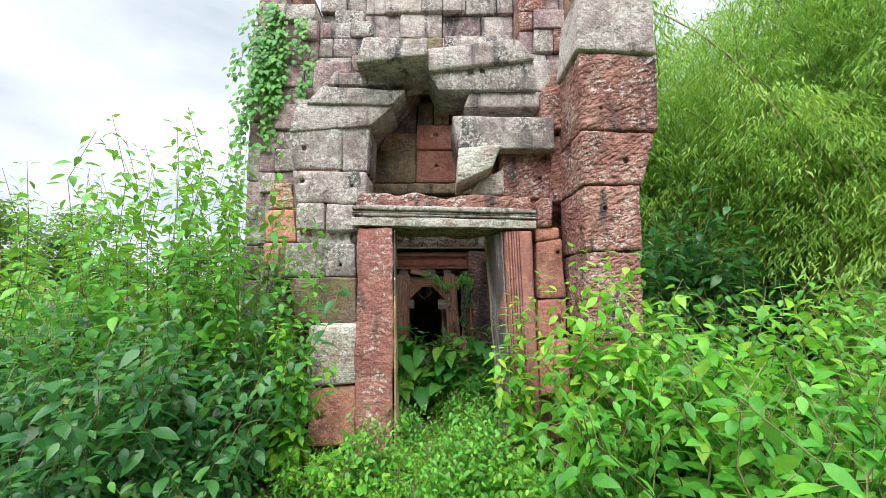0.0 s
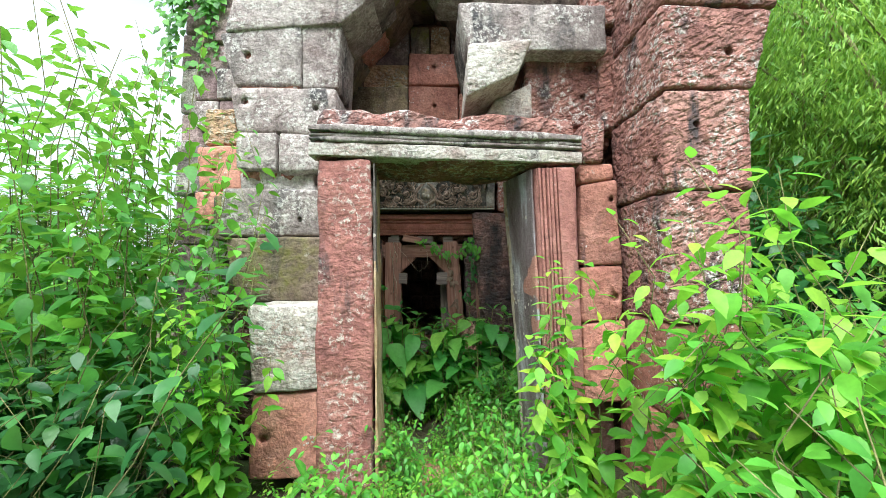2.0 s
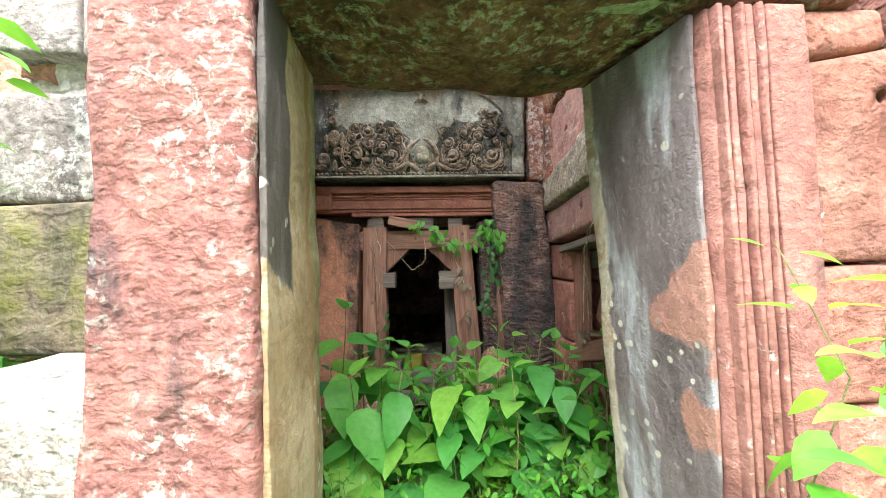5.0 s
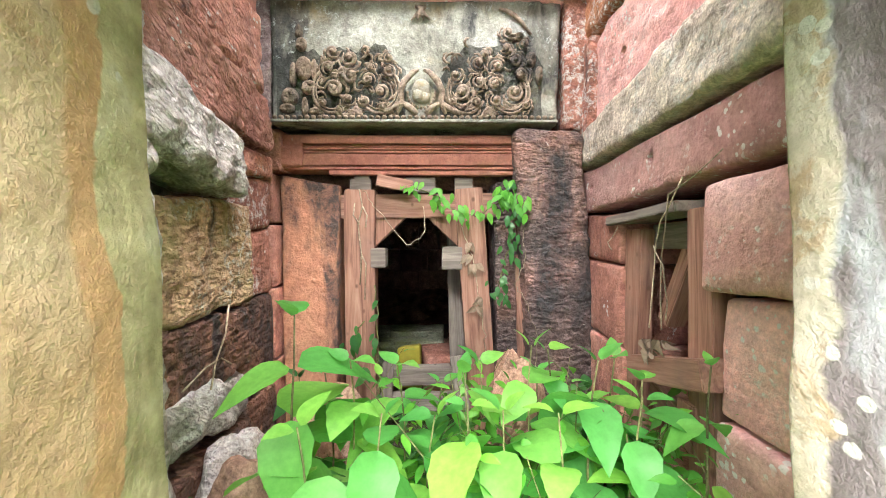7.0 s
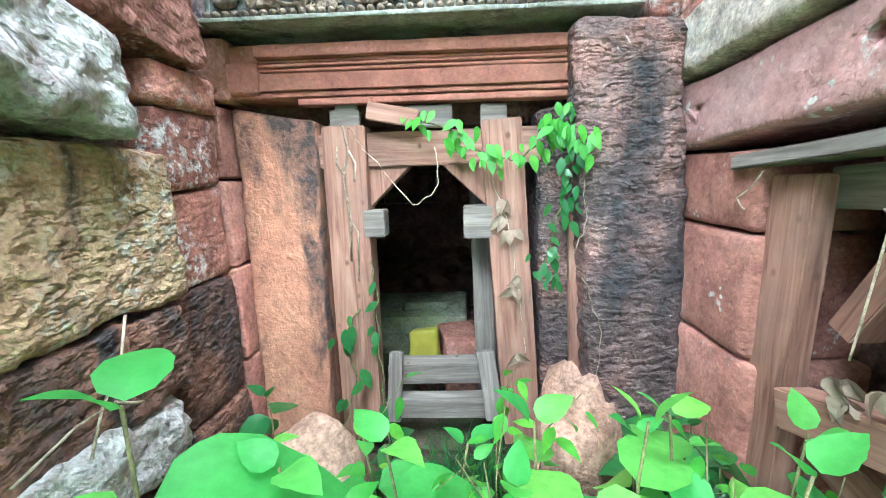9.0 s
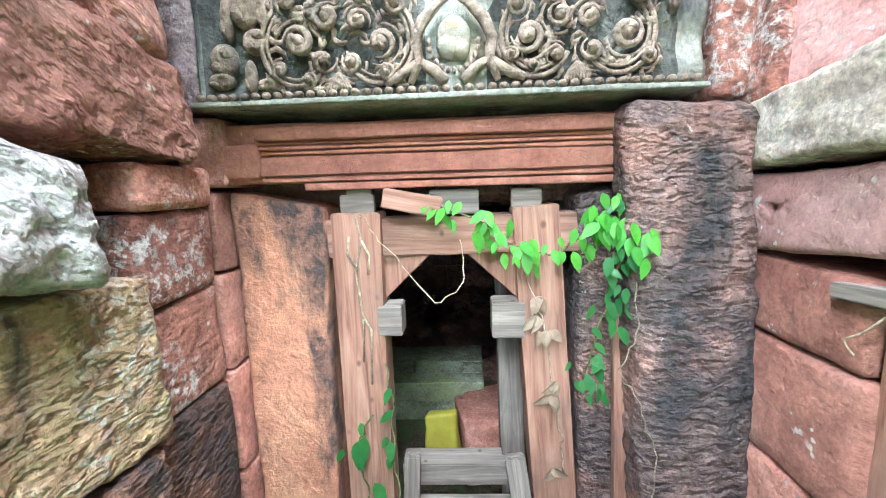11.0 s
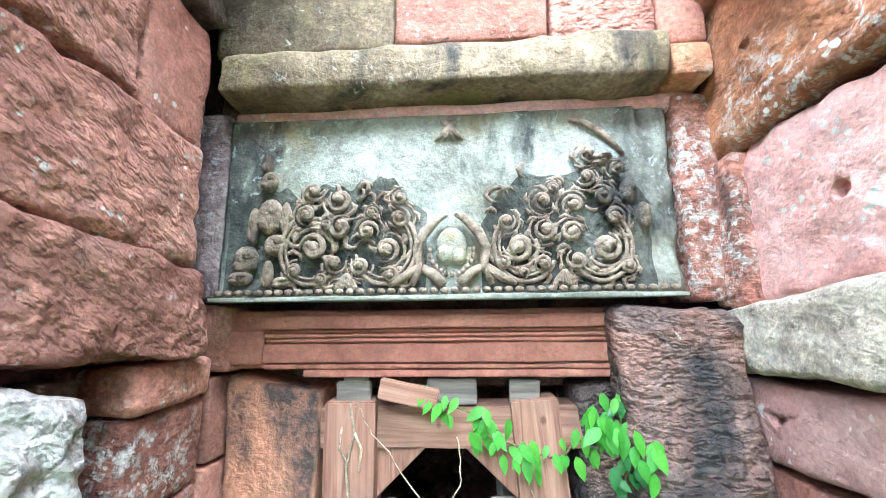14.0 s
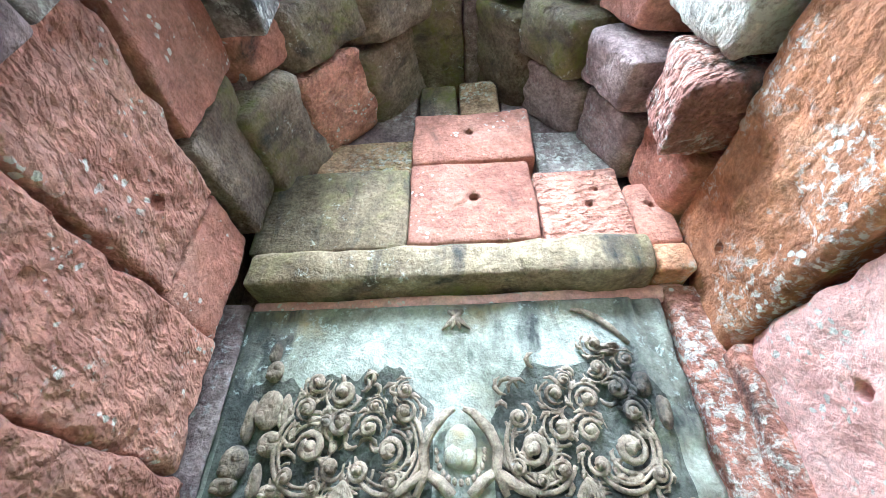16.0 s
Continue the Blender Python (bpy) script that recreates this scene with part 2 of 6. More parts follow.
def plaster_mat(name, dark, pale, patch, level, ragged, stripe=0.0):
    """A smooth dark stone face on which a thin coat of pale plaster is partly left."""
    m, t, b = nodes_of(name)
    v = place(t, own=False)
    n1 = speck(t, v, 3.0, 7.0, 0.6, 0.5)
    streak = speck(t, put(t, "ShaderNodeMapping", Vector=v, Scale=(1, 3.0, 0.7)).outputs[0], 2.4, 4.0)
    col = ramp(t, streak, (0.35, dark[0]), (0.52, dark[1]), (0.64, dark[2]))
    cut = put(t, "ShaderNodeSeparateXYZ", Vector=t.nodes.new("ShaderNodeNewGeometry").outputs["Position"])
    edge = times(t, cut.outputs["Y"], times(t, n1, ragged[0]), "ADD")
    f = step(t, edge, level[0], level[0] + 0.012)
    if level[1]:
        low = times(t, times(t, n1, ragged[1]), cut.outputs["Z"], "SUBTRACT")
        f = times(t, f, step(t, low, level[1], level[1] + 0.02), "MAXIMUM")
    buff = ramp(t, speck(t, v, 2.2, 6.0), (0.35, pale[0]), (0.55, pale[1]), (0.7, pale[2]))
    buff = blend(t, step(t, speck(t, v, 6.5, 7.0, 0.7, 0.5), 0.54, 0.6, 0.6), buff, (0.34, 0.2, 0.09))
    col = blend(t, step(t, speck(t, v, 1.7, 3.0, 0.5), 0.585, 0.595), col, patch)
    col = blend(t, f, col, buff)
    if stripe:
        ragged_y = times(t, cut.outputs["Y"], times(t, speck(t, v, 5.0, 6.0), 0.12), "ADD")
        tail = step(t, ragged_y, stripe + 0.055, stripe + 0.06)
        col = blend(t, times(t, step(t, ragged_y, stripe, stripe + 0.015), 0.75), col, (0.4, 0.22, 0.09))
        col = blend(t, tail, col, ramp(t, speck(t, v, 8.0, 6.0), (0.35, (0.2, 0.17, 0.07)), (0.55, (0.42, 0.37, 0.2)), (0.7, (0.52, 0.48, 0.32))))
    cell = put(t, "ShaderNodeTexVoronoi", Vector=v, Scale=19.0, Randomness=1.0)
    spot = times(t, step(t, times(t, cell.outputs["Distance"], times(t, speck(t, v, 30.0), 0.3), "ADD"), 0.4, 0.36), step(t, speck(t, v, 2.1, 3.0), 0.55, 0.58))
    col = blend(t, spot, col, (0.55, 0.53, 0.46))
    col = blend(t, 1.0, col, ramp(t, speck(t, v, 38.0), (0.3, (0.8, 0.8, 0.8)), (0.7, (1.12, 1.12, 1.12))), "MULTIPLY")
    t.links.new(col, b.inputs["Base Color"])
    t.links.new(step(t, f, 0.0, 1.0), b.inputs["Roughness"])
    r = t.nodes.new("ShaderNodeMapRange")
    t.links.new(f, r.inputs[0])
    r.inputs["To Min"].default_value, r.inputs["To Max"].default_value = 0.42, 0.9
    t.links.new(r.outputs[0], b.inputs["Roughness"])
    n = bump(t, b, f, 0.5, 0.008)
    n = bump(t, b, speck(t, v, 13.0, 8.0, 0.7), 0.95, 0.034, n)
    bump(t, b, speck(t, v, 70.0), 0.3, 0.003, n)
    return m


REVEAL_L = plaster_mat("plastered_reveal", ((0.08, 0.07, 0.06), (0.12, 0.105, 0.09), (0.2, 0.19, 0.18)), ((0.36, 0.24, 0.12), (0.53, 0.41, 0.25), (0.6, 0.48, 0.33)), (0.13, 0.11, 0.095), (3.78, -1.1), (0.14, 0.55), 3.93)
# third dark tone: blue-white sheen of the worn face, painted as streaks
REVEAL_R = plaster_mat("dark_worn_reveal", ((0.12, 0.09, 0.09), (0.2, 0.165, 0.165), (0.45, 0.46, 0.485)), ((0.45, 0.36, 0.26), (0.55, 0.5, 0.4), (0.58, 0.53, 0.44)), (0.4, 0.2, 0.155), (4.12, 0.0), (0.14, 0.0))


def wood_mat(name, tones, rough=0.75):
    m, t, b = nodes_of(name)
    v = put(t, "ShaderNodeMapping", Vector=t.nodes.new("ShaderNodeTexCoord").outputs["Object"], Scale=(14, 14, 0.9))
    info = t.nodes.new("ShaderNodeObjectInfo").outputs["Random"]
    off = put(t, "ShaderNodeCombineXYZ", X=times(t, info, 31.0), Y=times(t, info, 17.0), Z=times(t, info, 5.0))
    t.links.new(off.outputs[0], v.inputs["Location"])
    g = speck(t, v.outputs[0], 2.2, 7.0, 0.6, 1.0)
    col = ramp(t, g, (0.3, tones[0]), (0.5, tones[1]), (0.72, tones[2]))
    wear = speck(t, place(t), 4.0, 6.0)
    col = blend(t, step(t, wear, 0.5, 0.75, 0.55), col, (0.12, 0.09, 0.075))
    knot = put(t, "ShaderNodeTexVoronoi", Vector=put(t, "ShaderNodeMapping", Vector=place(t), Scale=(1, 1, 0.7)).outputs[0], Scale=8.0)
    col = blend(t, step(t, knot.outputs["Distance"], 0.12, 0.05, 0.75), col, (0.08, 0.035, 0.02))
    t.links.new(col, b.inputs["Base Color"])
    b.inputs["Roughness"].default_value = rough
    bump(t, b, g, 0.5, 0.006)
    return m


WOOD = wood_mat("weathered_timber", ((0.15, 0.065, 0.045), (0.31, 0.16, 0.11), (0.42, 0.25, 0.18)))
OLD_WOOD = wood_mat("grey_old_timber", ((0.1, 0.085, 0.075), (0.2, 0.17, 0.145), (0.32, 0.28, 0.24)), 0.85)


def leaf_mat(name, a, b_, c, gloss=0.45, through_col=(0.3, 0.55, 0.05), thin=0.35, apart=0.25):
    m, t, b = nodes_of(name)
    island = t.nodes.new("ShaderNodeNewGeometry").outputs["Random Per Island"]
    own = t.nodes.new("ShaderNodeObjectInfo").outputs["Random"]
    mixed = times(t, times(t, island, 1.0 - apart), times(t, own, apart), "ADD")
    col = ramp(t, mixed, (0.05, a), (0.5, b_), (0.9, c), (0.99, (min(0.6, 1.7 * c[0] + 0.05), c[1] * 1.05, c[2])))
    col = blend(t, 1.0, col, ramp(t, speck(t, place(t), 40.0, 3.0), (0.3, (0.75, 0.8, 0.75)), (0.7, (1.15, 1.12, 1.1))), "MULTIPLY")
    t.links.new(col, b.inputs["Base Color"])
    b.inputs["Roughness"].default_value = gloss
    b.inputs["Specular IOR Level"].default_value = 0.35
    glow = put(t, "ShaderNodeBsdfTranslucent")
    t.links.new(blend(t, 0.55, col, through_col), glow.inputs["Color"])
    mix = put(t, "ShaderNodeMixShader", Fac=thin)
    t.links.new(b.outputs[0], mix.inputs[1])
    t.links.new(glow.outputs[0], mix.inputs[2])
    t.links.new(mix.outputs[0], t.nodes["Material Output"].inputs["Surface"])
    return m


LEAF = leaf_mat("bright_leaf", (0.05, 0.22, 0.03), (0.15, 0.44, 0.045), (0.36, 0.6, 0.07), through_col=(0.25, 0.65, 0.05), thin=0.5)
LEAF_BROAD = leaf_mat("broad_leaf", (0.05, 0.24, 0.06), (0.12, 0.41, 0.09), (0.3, 0.57, 0.09), through_col=(0.22, 0.6, 0.1), thin=0.45, apart=0.65)
LEAF_DARK = leaf_mat("deep_green_leaf", (0.02, 0.085, 0.03), (0.04, 0.15, 0.045), (0.085, 0.24, 0.06), 0.3, (0.15, 0.45, 0.06), 0.35)
LEAF_MID = leaf_mat("mid_green_leaf", (0.045, 0.19, 0.03), (0.085, 0.32, 0.04), (0.17, 0.46, 0.05))
BAMBOO_LEAF = leaf_mat("bamboo_leaf", (0.1, 0.26, 0.045), (0.27, 0.5, 0.09), (0.42, 0.62, 0.1), through_col=(0.4, 0.6, 0.08), thin=0.45)
TREE_LEAF = leaf_mat("tree_leaf", (0.03, 0.08, 0.025), (0.06, 0.14, 0.04), (0.1, 0.2, 0.06), 0.5)
STEM = stone_mat("green_brown_stem", ((0.1, 0.12, 0.04), (0.16, 0.17, 0.06), (0.2, 0.16, 0.08)), pits=0.1)
DRY = stone_mat("dry_vine", ((0.25, 0.2, 0.13), (0.4, 0.33, 0.23), (0.5, 0.42, 0.3)), pits=0.1)
DEAD = leaf_mat("dead_leaf", (0.16, 0.11, 0.07), (0.3, 0.22, 0.16), (0.42, 0.34, 0.27), 0.8, (0.3, 0.22, 0.15), 0.15)
CANE = stone_mat("bamboo_cane", ((0.14, 0.15, 0.05), (0.24, 0.23, 0.09), (0.3, 0.25, 0.12)), pits=0.1, rough=0.5)
EARTH = stone_mat("leaf_littered_earth", ((0.05, 0.04, 0.025), (0.1, 0.08, 0.05), (0.13, 0.11, 0.06)), moss=0.6, moss_col=(0.06, 0.1, 0.03), own=False)


# ---- shapes ----
def part(name, data, material, parent=None, label=""):
    """Links a bmesh, or a ready mesh, as one mesh object under a thing or part."""
    if isinstance(data, bmesh.types.BMesh):
        me = bpy.data.meshes.new(name)
        data.to_mesh(me)
        data.free()
    else:
        me = data
    if material and not me.materials:
        me.materials.append(material)
    ob = new(name, me)
    ob.parent = parent
    return tagged(ob, label)


def thing(name, label, category, group="", at=(0, 0, 0)):
    ob = new(name)
    ob.location = at
    ob.empty_display_size = 0.1
    return tagged(ob, label, category, group)


def lattice(size, cell, r):
    """Surface of a box as a grid that is finer along its edges: unit points and quads."""
    cuts = []
    for s in size:
        q = min(r, 0.3 * s)
        n = max(1, round((s - 2 * q) / cell))
        cuts.append([0, 0.35 * q, q] + [q + (s - 2 * q) * k / n for k in range(1, n)] + [s - q, s - 0.35 * q, s])
    n = [len(c) for c in cuts]
    index, points, quads = {}, [], []

    def vert(i, j, k):
        if (i, j, k) not in index:
            index[i, j, k] = len(points)
            points.append((cuts[0][i], cuts[1][j], cuts[2][k]))
        return index[i, j, k]

    for a, b, c in ((0, 1, 2), (1, 2, 0), (2, 0, 1)):
        for side in (0, n[c] - 1):
            for i in range(n[a] - 1):
                for j in range(n[b] - 1):
                    q = []
                    for di, dj in ((0, 0), (1, 0), (1, 1), (0, 1)):
                        at = [0, 0, 0]
                        at[a], at[b], at[c] = i + di, j + dj, side
                        q.append(vert(*at))
                    quads.append(q if side else q[::-1])
    return points, quads


SEED = [0]


HEWN = Matrix.Rotation(0.7, 3, "X") @ Matrix.Rotation(0.5, 3, "Y")


def rough_mesh(name, corners, r=0.022, amp=0.009, cell=0.075, chip=0.5, hew=0.0):
    """A worn block between eight corners (bottom four round, then top four): rounded, chipped and uneven; hew: depth of its tool marks."""
    c = [Vector(p) for p in corners]
    size = ((c[1] - c[0]).length + (c[2] - c[3]).length) / 2, ((c[3] - c[0]).length + (c[2] - c[1]).length) / 2, ((c[4] - c[0]).length + (c[6] - c[2]).length) / 2
    pts, quads = lattice(size, cell, r)
    SEED[0] += 1
    off = Vector((SEED[0] * 3.7, SEED[0] * 1.3, SEED[0] * 2.1))
    out = []
    for p in pts:
        v = Vector(p)
        bite = r * (1 + chip * 1.6 * max(0.0, noise.noise(v * 5 + off)))
        q = Vector([min(max(v[k], min(bite, size[k] / 2.2)), size[k] - min(bite, size[k] / 2.2)) for k in range(3)])
        d = v - q
        if d.length > 1e-6:
            d.normalize()
            out_by = amp * (1.3 * noise.noise(v * 3.1 + off) + 0.8 * noise.noise(v * 9.0 + off))
            if hew:
                w = HEWN @ (v + 0.03 * noise.noise_vector(v * 6 + off))
                mark = noise.noise(Vector((w.x * 11, w.y * 11, w.z * 30)) + off)
                out_by += hew * (min(0.25, mark) * 2.0 + 0.7 * noise.noise(v * 26 + off)) * (0.45 + 1.1 * max(0.0, 0.5 + noise.noise(v * 2.1 + off)))
            v = q + d * (bite + out_by)
        u = [v[k] / size[k] for k in range(3)]
        low = (c[0] * (1 - u[0]) + c[1] * u[0]) * (1 - u[1]) + (c[3] * (1 - u[0]) + c[2] * u[0]) * u[1]
        top = (c[4] * (1 - u[0]) + c[5] * u[0]) * (1 - u[1]) + (c[7] * (1 - u[0]) + c[6] * u[0]) * u[1]
        out.append(low * (1 - u[2]) + top * u[2])
    me = bpy.data.meshes.new(name)
    me.from_pydata(out, [], quads)
    me.polygons.foreach_set("use_smooth", [True] * len(quads))
    me.update()
    return me


def stone(parent, material, axis, a, b, p0, p1, p2, p3, r=0.022, amp=0.009, name="stone", label="", cell=0.075, hew=0.0):
    """A block whose face has the four corners p0 to p3 (foot left, foot right, top right, top left), from depth a to b along the axis."""
    if axis == "y":
        at = lambda p, d: (p[0], d, p[1])
    else:
        at = lambda p, d: (d, p[0], p[1])
    corners = [at(p0, a), at(p1, a), at(p1, b), at(p0, b), at(p3, a), at(p2, a), at(p2, b), at(p3, b)]
    if (axis == "y") != (b > a):
        corners = [corners[k] for k in (1, 0, 3, 2, 5, 4, 7, 6)]
    if axis == "x" and (p1[0] < p0[0]):
        corners = [corners[k] for k in (1, 0, 3, 2, 5, 4, 7, 6)]
    return part(name, rough_mesh(name, corners, r, amp, cell, 0.5, hew), material, parent, label)


def block(parent, material, x0, x1, y0, y1, z0, z1, r=0.022, amp=0.009, name="stone", label="", cell=0.075, turn=0.0, hew=0.0):
    c = [Vector(p) for p in ((x0, y0, z0), (x1, y0, z0), (x1, y1, z0), (x0, y1, z0), (x0, y0, z1), (x1, y0, z1), (x1, y1, z1), (x0, y1, z1))]
    if turn:
        mid = sum(c, Vector()) / 8
        m = Matrix.Rotation(radians(turn), 3, "Z")
        c = [mid + m @ (p - mid) for p in c]
    return part(name, rough_mesh(name, c, r, amp, cell, 0.5, hew), material, parent, label)


def plain_box(bm, x0, x1, y0, y1, z0, z1):
    m = Matrix.LocRotScale(((x0 + x1) / 2, (y0 + y1) / 2, (z0 + z1) / 2), None, (x1 - x0, y1 - y0, z1 - z0))
    bmesh.ops.create_cube(bm, size=1, matrix=m)


def structure(name, boxes, material, label):
    bm = bmesh.new()
    for b in boxes:
        plain_box(bm, *b)
    ob = part(name, bm, material)
    return tagged(ob, label, name.split("_")[0], kind="structure")


def courses(parent, materials, axis, a, b, u0, u1, z0, z1, h, w, seed, jut=0.03):
    """Courses of blocks in a wall face."""
    rnd = random.Random(seed)
    z = z0
    while z < z1 - 0.05:
        dz = min(h * rnd.uniform(0.75, 1.25), z1 - z)
        u = u0 - rnd.uniform(0, 0.5) * w
        while u < u1 - 0.03:
            du = w * rnd.uniform(0.6, 1.5)
            lo, hi = max(u, u0), min(u + du, u1)
            if hi - lo > 0.06:
                j = rnd.uniform(-jut, jut)
                stone(parent, rnd.choice(materials), axis, a + j, b, (lo, z), (hi - 0.006, z), (hi - 0.006, z + dz - 0.006), (lo, z + dz - 0.006), r=0.018, amp=0.008, cell=0.12)
            u += du
        z += dz


def tube_data(points, radii, sides=6):
    """Points and quads of a bent round bar."""
    pts = [Vector(p) for p in points]
    verts, quads = [], []
    side = Vector((0.3, 0.5, 0.8))
    for i, p in enumerate(pts):
        d = (pts[min(i + 1, len(pts) - 1)] - pts[max(i - 1, 0)]).normalized()
        u = d.cross(side)
        if u.length < 0.1:
            u = d.cross(Vector((1, 0, 0)))
        u.normalize()
        w = d.cross(u)
        r = radii[i] if hasattr(radii, "__len__") else radii
        verts += [p + r * (math.cos(6.2832 * k / sides) * u + math.sin(6.2832 * k / sides) * w) for k in range(sides)]
    for i in range(len(pts) - 1):
        for k in range(sides):
            a, b = i * sides + k, i * sides + (k + 1) % sides
            quads.append((a, b, b + sides, a + sides))
    quads.append(tuple(range(sides))[::-1])
    quads.append(tuple(range((len(pts) - 1) * sides, len(pts) * sides)))
    return verts, quads


def mesh_of(name, pieces, smooth=True):
    verts, faces = [], []
    for v, f in pieces:
        n = len(verts)
        verts += v
        faces += [tuple(i + n for i in q) for q in f]
    me = bpy.data.meshes.new(name)
    me.from_pydata(verts, [], faces)
    if smooth:
        me.polygons.foreach_set("use_smooth", [True] * len(faces))
    me.update()
    return me


def tube(name, points, radii, material, parent, label="", sides=6):
    return part(name, mesh_of(name, [tube_data(points, radii, sides)]), material, parent, label)


def beam(parent, name, p0, p1, width, depth, material, label="", spin=0.0):
    """A sawn timber from p0 to p1; its grain runs along it."""
    a, b = Vector(p0), Vector(p1)
    n = (b - a).length
    bm = bmesh.new()
    plain_box(bm, -width / 2, width / 2, -depth / 2, depth / 2, 0, n)
    bmesh.ops.subdivide_edges(bm, edges=[e for e in bm.edges if abs(e.verts[0].co.z - e.verts[1].co.z) > 0.5 * n], cuts=7)
    SEED[0] += 1
    for v in bm.verts:
        v.co.x += 0.004 * noise.noise(v.co * 4 + Vector((SEED[0], 0, 0)))
        v.co.y += 0.004 * noise.noise(v.co * 4 + Vector((0, SEED[0], 0)))
    bmesh.ops.bevel(bm, geom=[e for e in bm.edges if e.calc_face_angle(0) > 0.8], offset=0.005, segments=2, affect="EDGES")
    ob = part(name, bm, material, parent, label)
    z = (b - a).normalized()
    x = Vector((1, 0, 0)) if abs(z.x) < 0.9 else Vector((0, 1, 0))
    y = z.cross(x).normalized()
    x = y.cross(z)
    ob.matrix_basis = Matrix.Translation(a) @ Matrix((x, y, z)).transposed().to_4x4() @ Matrix.Rotation(radians(spin), 4, "Z")
    return ob


# ---- foliage ----
def leaf_data(p, along, up, length, width, droop=0.25, fold=0.18, narrow=0):
    """One leaf blade with a fold along its midrib and a bend to its tip."""
    d = along.normalized()
    s = d.cross(up)
    s = s.normalized() if s.length > 0.05 else d.cross(Vector((1, 0.2, 0))).normalized()
    n = s.cross(d)
    out = []
    shape = ((0.0, 0.03), (0.16, 0.72), (0.4, 1.0), (0.7, 0.68), (0.88, 0.26), (1.0, 0.02)) if not narrow else ((0.0, 0.1), (0.35, 1.0), (1.0, 0.03))
    for k, w in shape:
        c = p + d * (length * k) - n * (droop * length * k * k)
        h = width / 2 * w
        out += [c - s * h + n * (fold * h), c, c + s * h + n * (fold * h)]
    faces = []
    for i in range(len(shape) - 1):
        a = 3 * i
        faces += [(a, a + 1, a + 4, a + 3), (a + 1, a + 2, a + 5, a + 4)]
    return out, faces


def rand_dir(rnd, tilt=0.4):
    a = rnd.uniform(0, 6.2832)
    return Vector((math.cos(a), math.sin(a), rnd.uniform(-tilt, tilt)))


def shrub(name, seed, height, stems, leaf, leaf_len, label, category, lean=0.35, pairs=7, base=0.12, top_only=0.12, broad=0.52):
    """A leafy plant: bent stems with paired leaves, smaller to the tips."""
    rnd = random.Random(seed)
    root = thing(name, label, category)
    blades = []
    for _ in range(stems):
        at = Vector((rnd.gauss(0, base), rnd.gauss(0, base), 0))
        dirn = rand_dir(rnd, 0) * rnd.uniform(0.1, 1) * lean + Vector((0, 0, 1))
        h = height * rnd.uniform(0.6, 1.0)
        pts = [at + dirn * (h * k / 6) + Vector((rnd.gauss(0, 0.012), rnd.gauss(0, 0.012), 0)) * k for k in range(7)]
        part("stem", mesh_of("stem", [tube_data(pts, [0.005 * (1 - 0.12 * k) for k in range(7)], 4)]), STEM, root)
        a0 = rnd.uniform(0, 3.14)
        for k in range(pairs):
            f = top_only + (1 - top_only) * (k + 0.6) / pairs
            i = min(5, int(f * 6))
            p = pts[i].lerp(pts[i + 1], f * 6 - i)
            size = leaf_len * (1.15 - 0.6 * f) * rnd.uniform(0.75, 1.25)
            for side in (0, 3.14159):
                ang = a0 + 1.5708 * (k % 2) + side + rnd.gauss(0, 0.35)
                along = Vector((math.cos(ang), math.sin(ang), rnd.uniform(-1.1, 0.5)))
                q = p + along.normalized() * 0.03
                blades.append(leaf_data(q, along, Vector((rnd.gauss(0, 0.3), rnd.gauss(0, 0.3), 1)), size, size * broad, rnd.uniform(0.1, 0.45)))
    tagged(part("foliage", mesh_of("foliage", blades), leaf, root), kind="stuff")
    return root


# ---- the setting ----
def ground_mesh():
    """One sheet of uneven ground, fine near the walk and coarse to the horizon."""
    cuts = sorted({round(s * v, 3) for s in (-1, 1) for v in ([0.25 * k for k in range(33)] + [10, 13, 18, 26, 40, 70, 140, 300, 700, 1500])})
    verts, quads = [], []
    for y in cuts:
        for x in cuts:
            near = math.exp(-((x / 9) ** 2 + ((y - 3) / 9) ** 2))
            z = near * 0.05 * noise.noise(Vector((x * 1.3, y * 1.3, 0))) + (1 - near) * 0.4 * noise.noise(Vector((x * 0.11, y * 0.11, 3)))
            if -1.9 < x < 1.9 and 3.4 < y < 10:
                z = -0.06
            verts.append((x, y, z))
    n = len(cuts)
    for j in range(n - 1):
        for i in range(n - 1):
            quads.append((j * n + i, j * n + i + 1, (j + 1) * n + i + 1, (j + 1) * n + i))
    return mesh_of("ground", [(verts, quads)])


tagged(part("ground", ground_mesh(), EARTH), "damp earth covered in leaf litter and weeds", "ground", kind="structure")
floor = structure("floor", [(-1.5, 1.3, 3.5, 6.1, -0.3, 0.0), (-1.5, 1.5, 6.1, 9.6, -0.3, 0.02)], EARTH, "earth floor of the ruined chamber, strewn with stones")

CORE = CELLA
facade = structure("wall_front", [(-1.95, -1.42, 4.78, 4.95, 0, 3.6), (1.2, 1.75, 4.2, 4.6, 0, 3.3)], CORE, "ruined red and grey sandstone front wall of the shrine")
wall_left = structure("wall_left", [(-1.65, -1.42, 4.8, 6.3, 0, 4.4)], CORE, "rough hewn sandstone side wall stained dark and ochre")
wall_right = structure("wall_right", [(1.45, 1.7, 4.72, 5.55, 0.45, 1.66), (1.2, 1.7, 4.3, 4.72, 0, 4.0), (1.2, 1.7, 4.72, 5.55, 0, 0.45), (1.2, 1.7, 4.72, 5.55, 1.66, 4.0), (1.2, 1.7, 5.55, 6.3, 0, 4.0)], CORE, "pink sandstone side wall with a propped window")
